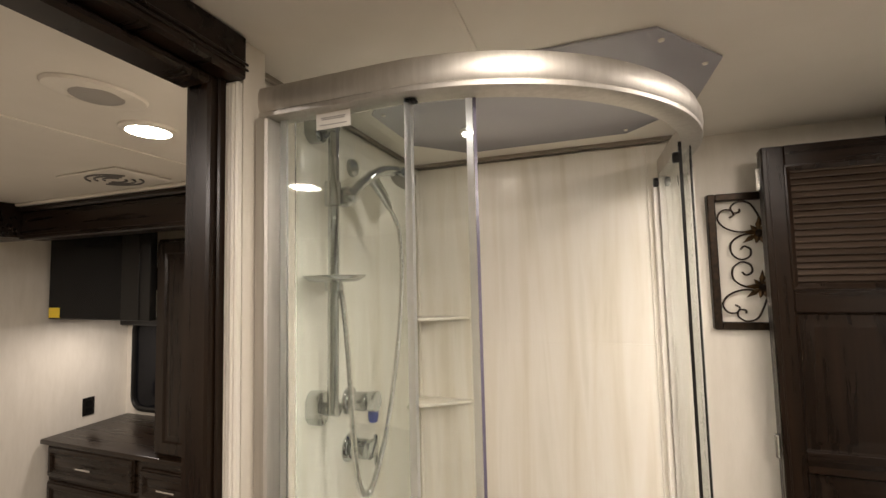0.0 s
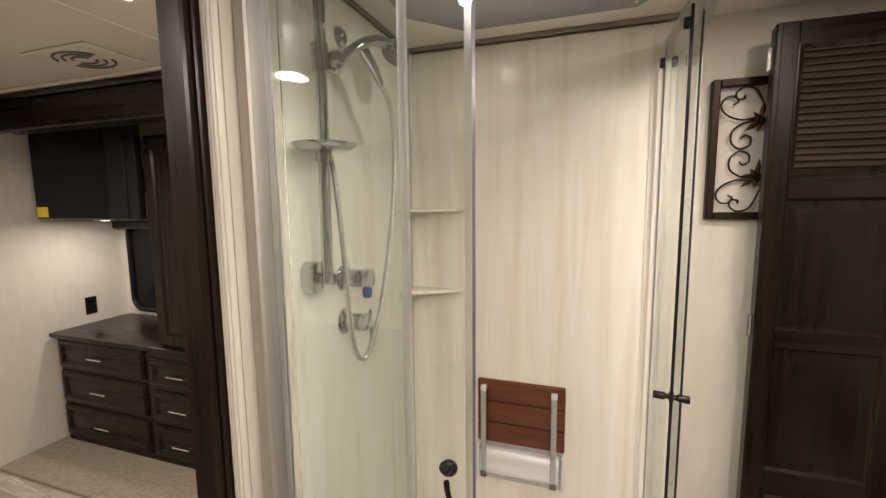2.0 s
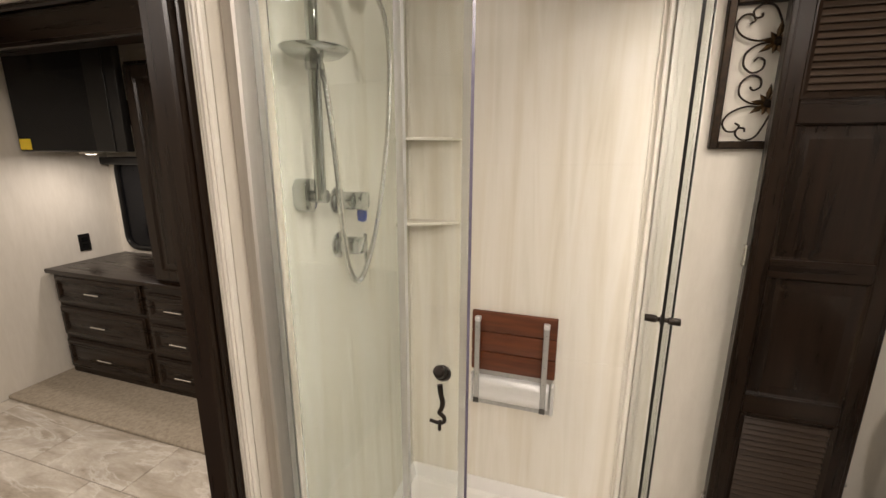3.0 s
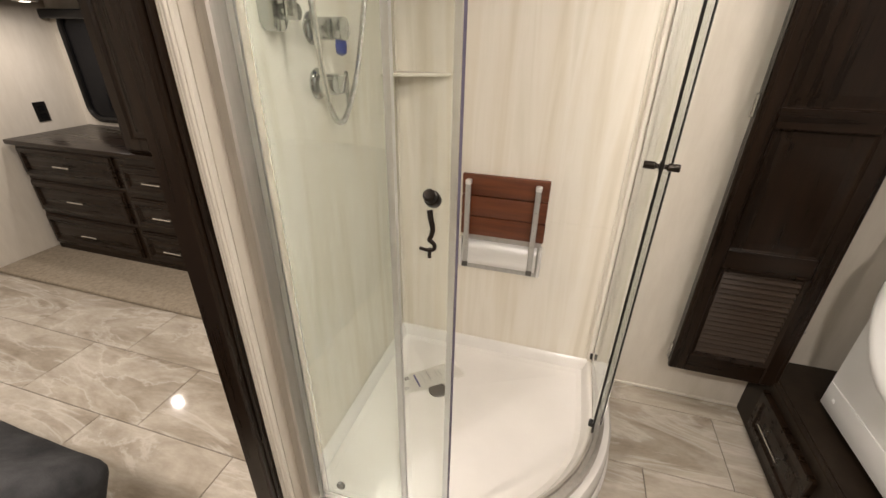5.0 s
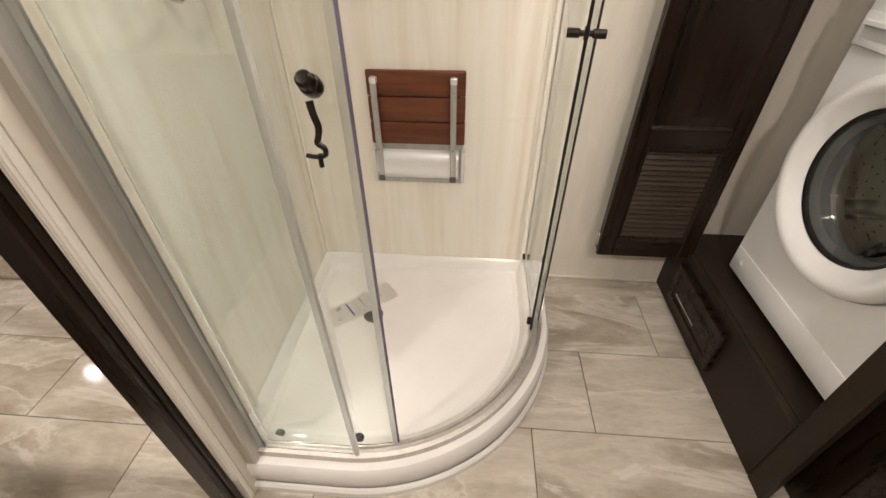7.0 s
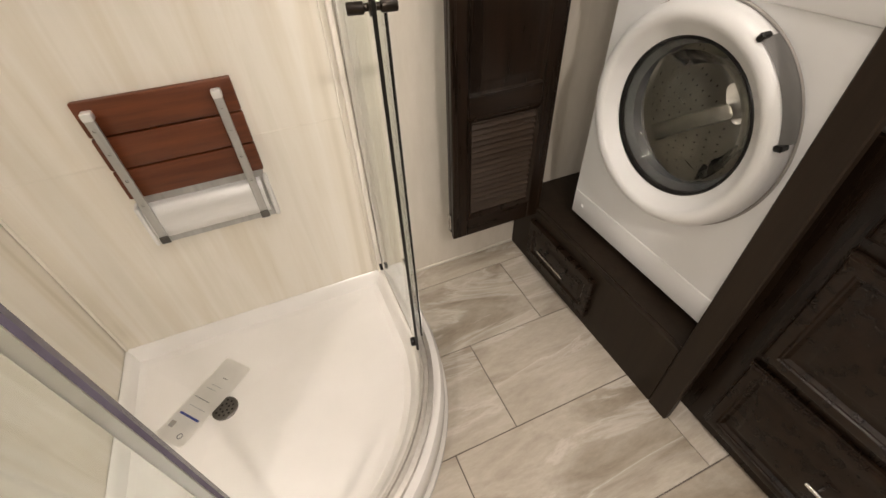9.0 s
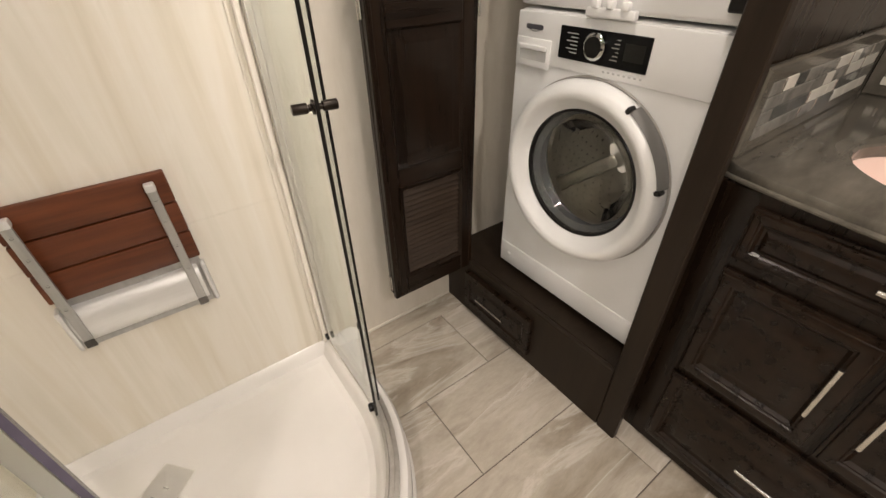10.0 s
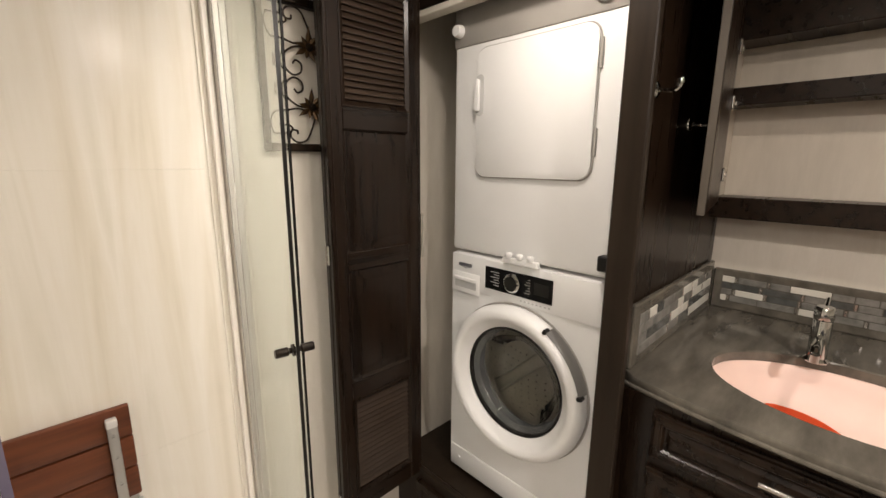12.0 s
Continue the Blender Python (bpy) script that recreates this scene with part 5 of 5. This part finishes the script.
DX0, DX1, DYF, DZ1 = -2.80, -1.50, 1.865, 0.734
dresser = thing("dresser", "espresso bedroom dresser with nickel pulls on the carpet", "dresser")
part("body", box(DX0 + 0.03, DX1, DYF + 0.020, 2.355, SF, DZ1 - 0.028, 0.002), WOODH, dresser)
part("top", box(DX0 - 0.008, DX1, DYF - 0.010, 2.357, DZ1 - 0.0275, DZ1, 0.006, seg=2), WOODH, dresser)
for c0, c1, rows in ((DX0 + 0.045, -2.030, ((0.520, 0.700), (0.300, 0.495), (0.075, 0.275))), (-1.985, -1.53, ((0.500, 0.660), (0.290, 0.470), (0.075, 0.262)))):
    for z0, z1 in rows:
        d = part("drawer_front", rect_loft(c1 - c0, z1 - z0, PANELP, Matrix.Translation((c0, DYF + 0.0195, z0))), WOODH, dresser)
        xm, zm = (c0 + c1) / 2, (z0 + z1) / 2
        bar_pull("handle", (xm - 0.062, DYF + 0.004, zm), (xm + 0.062, DYF + 0.004, zm), (0, -0.026, 0), d, 0.0055)
ward = thing("wardrobe_cabinet", "tall espresso cabinet with a raised-panel door standing on the dresser", "cabinet")
part("body", box(-1.905, DX1, DYF + 0.030, 2.355, DZ1 + 0.0005, 1.887, 0.002), WOOD, ward)
part("door", rect_loft(0.38, 1.12, [(0, 0), (0, 0.014), (0.005, 0.019), (0.060, 0.019), (0.068, 0.009), (0.080, 0.009), (0.100, 0.015), (0.102, 0.015)], Matrix.Translation((-1.893, DYF + 0.0295, DZ1 + 0.015))), WOOD, ward)
tv = thing("bedroom_television", "black television with a yellow label above the dresser", "television")
part("screen", box(-2.760, -2.130, 1.850, 1.853, 1.450, 1.955, 0.001), GLOSSBLACK, tv)
part("bezel", box(-2.766, -1.915, 1.8535, 1.894, 1.444, 1.9615, 0.005, seg=2), BLACK, tv)
part("side_panel", box(-2.1295, -1.990, 1.8465, 1.853, 1.446, 1.959, 0.002), BLACK, tv)
part("label", box(-2.755, -2.655, 1.8485, 1.8496, 1.455, 1.515, 0), YELLOW, tv, "yellow energy label")
part("mount", box(-2.6, -2.3, 1.8945, 2.359, 1.60, 1.75, 0.004), BLACK, tv)
LENS3 = glowing("warm_small_lens", (1.0, 0.88, 0.72), 4.0)
lampu = thing("under_cabinet_lamp", "small round lamp under the television", "lamp")
part("puck", lathe([(0, 0.0), (0.05, 0.0), (0.055, 0.005), (0.055, 0.012), (0, 0.012)], pose(-2.45, 2.02, 1.43), 24), WHITE_TRIM, lampu)
part("lens", lathe([(0, -0.004), (0.022, -0.003), (0.024, -0.0005), (0, -0.0005)], pose(-2.45, 2.02, 1.43), 24), LENS3, lampu)
part("stem", tube([(-2.45, 2.02, 1.442), (-2.45, 2.02, 1.60)], 0.008, 10), BLACK, lampu)
outlet = thing("wall_outlet", "black wall outlet on the cream wall", "outlet")
part("plate", box(-2.8295, -2.824, 2.085, 2.155, 0.79, 0.905, 0.002), BLACK, outlet)
for z in (0.822, 0.868):
    part("socket", box(-2.8238, -2.8225, 2.103, 2.137, z - 0.014, z + 0.014, 0.003), GLOSSBLACK, outlet)
win = thing("window_1", "dark window with rounded black frame behind the dresser", "window", kind="structure")
wp = rounded_rect(0.78, 0.62, 0.085, 8)
part("pane", moved(prism(wp, 0, 0.004), Matrix.Translation((-2.74, 2.358, 0.775)) @ pose(0, 0, 0, 90, 0, 0)), NIGHT, win)
ring = tube([Vector((-2.74 + x, 2.349, 0.775 + z)) for x, z in wp], 0.018, 10, closed=True)
part("frame", ring, BLACK, win)
part("valance", box(-2.78, -2.02, 2.27, 2.357, 1.36, 1.41, 0.006), BLACK, win)

bed = thing("bed", "bed with a charcoal bedspread beside the doorway", "bed")


def bedspread():
    b = bmesh.new()
    nx, ny = 60, 56
    x0, x1, y0, y1, zt = -2.35, -0.452, -1.3, 0.592, 0.600
    r = 0.042
    grid = {}
    for i in range(nx + 1):
        for j in range(ny + 1):
            x, y = x0 + (x1 - x0) * i / nx, y0 + (y1 - y0) * j / ny
            e = min(x - x0, x1 - x, y - y0, y1 - y)
            z = zt - 0.045 * max(0, 1 - e / 0.11) ** 2 + 0.010 * noise.noise(Vector((x * 4, y * 4, 0))) + 0.008 * noise.noise(Vector((x * 11, y * 11, 3)))
            # a fold that runs from the corner along the long side
            z += 0.026 * math.exp(-((y - (y1 - 0.10 - 0.10 * (x1 - x))) / 0.030) ** 2) - 0.022 * math.exp(-((y - (y1 - 0.17 - 0.25 * (x1 - x))) / 0.035) ** 2)
            dx, dy = max(0.0, x - (x1 - r)), max(0.0, y - (y1 - r))
            if dx > 0 and dy > 0:
                f = max(dx, dy) / math.hypot(dx, dy)
                x, y = x1 - r + dx * f, y1 - r + dy * f
            grid[i, j] = b.verts.new((x, y, z))
    for i in range(nx):
        for j in range(ny):
            b.faces.new((grid[i, j], grid[i + 1, j], grid[i + 1, j + 1], grid[i, j + 1]))
    border = [grid[i, 0] for i in range(nx)] + [grid[nx, j] for j in range(ny)] + [grid[i, ny] for i in range(nx, 0, -1)] + [grid[0, j] for j in range(ny, 0, -1)]
    c = Vector(((x0 + x1) / 2, (y0 + y1) / 2, 0))
    upper = border
    for step in range(1, 7):
        f = step / 6
        low = []
        for k, v in enumerate(border):
            d = (Vector((v.co.x, v.co.y, 0)) - c).normalized()
            w = 0.012 - 0.020 * f ** 0.5 + f * (0.012 * math.sin(k * 0.9) + 0.006 * math.sin(k * 2.3))
            if step == 1:
                w = 0.006
            tuck = 0.0 if step == 1 else 0.15 * f
            low.append(b.verts.new((v.co.x + d.x * w - math.copysign(tuck, d.x), v.co.y + d.y * w - math.copysign(tuck * 0.4, d.y), v.co.z + (0.018 - v.co.z) * (0.04 if step == 1 else f))))
        for k in range(len(border)):
            b.faces.new((upper[k], low[k], low[(k + 1) % len(border)], upper[(k + 1) % len(border)]))
        upper = low
    return b


part("bedspread", bedspread(), FABRIC, bed, angle=70)
part("platform", box(-2.25, -0.85, -1.25, 0.20, 0.0, 0.50, 0.004), WOODH, bed)

spk = thing("ceiling_speaker", "cream oval ceiling speaker with a grey grille", "speaker", at=(-0.69, 0.845, CEIL))
spk.rotation_euler = (0, 0, radians(78))
part("bezel", moved(lathe([(0, -0.001), (0.098, -0.001), (0.094, -0.008), (0.060, -0.012), (0.055, -0.010), (0, -0.010)], None, 36), Matrix.Diagonal((1.0, 0.72, 1, 1))), WHITE_TRIM, spk)
part("grille", lathe([(0, -0.0135), (0.045, -0.013), (0.050, -0.0105)], None, 32), GREYP, spk)
vent = thing("ceiling_vent", "cream ceiling vent with curved dark slots", "vent", at=(-1.45, 1.37, CEIL))
part("plate", box(-0.17, 0.17, -0.11, 0.11, -0.010, -0.001, 0.004), CEILM, vent)
for r, n in ((0.035, 10), (0.060, 14), (0.085, 18)):
    for s in (0, 180):
        pts = [(r * 1.25 * math.cos(radians(s + 20 + 140 * k / n)), r * math.sin(radians(s + 20 + 140 * k / n)), -0.0115) for k in range(n + 1)]
        # Dark steel-coloured tubes imitate the shade inside the vent openings.
        part("slot_shade", tube(pts, 0.0042, 6), RIVET, vent)

# ---- floor tiles ----
TL, TW = 0.61, 0.305


def tile_mesh(w, l):
    b = box(-l / 2, l / 2, -w / 2, w / 2, -0.004, 0.0, 0.0)
    top = [f for f in b.faces if f.calc_center_median().z > -0.0005]
    bmesh.ops.bevel(b, geom=list(top[0].edges), offset=0.0012, segments=1, affect="EDGES")
    me = bpy.data.meshes.new("tile")
    bmesh.ops.recalc_face_normals(b, faces=b.faces)
    b.to_mesh(me)
    b.free()
    me.materials.append(TILE)
    return me


TILE_ME = tile_mesh(TW - 0.003, TL - 0.003)
TILE_CUTS = {}


def lay(x_lo, x_hi, y_top, rows, starts):
    for r in range(rows):
        yc = y_top - TW * (r + 0.5)
        s = starts[r] if r < len(starts) else starts[-1] - 0.203 * (r - len(starts) + 1)
        x = s - TL * math.ceil((s - x_lo) / TL)
        while x < x_hi:
            a, b_ = max(x, x_lo), min(x + TL, x_hi)
            if b_ - a > 0.02:
                key = round(b_ - a, 3)
                me = TILE_ME if key >= TL - 0.001 else TILE_CUTS.setdefault(key, tile_mesh(TW - 0.003, key - 0.003))
                o = new("tile", me)
                o.parent = floor
                o.location = ((a + b_) / 2, yc, 0)
            x += TL


lay(-0.300, 2.03, 1.965, 13, (1.22, 1.016, 0.732, 0.536, 0.336))
lay(-2.83, -0.303, 1.580, 12, (-1.487, -1.066, -0.633, -0.21))
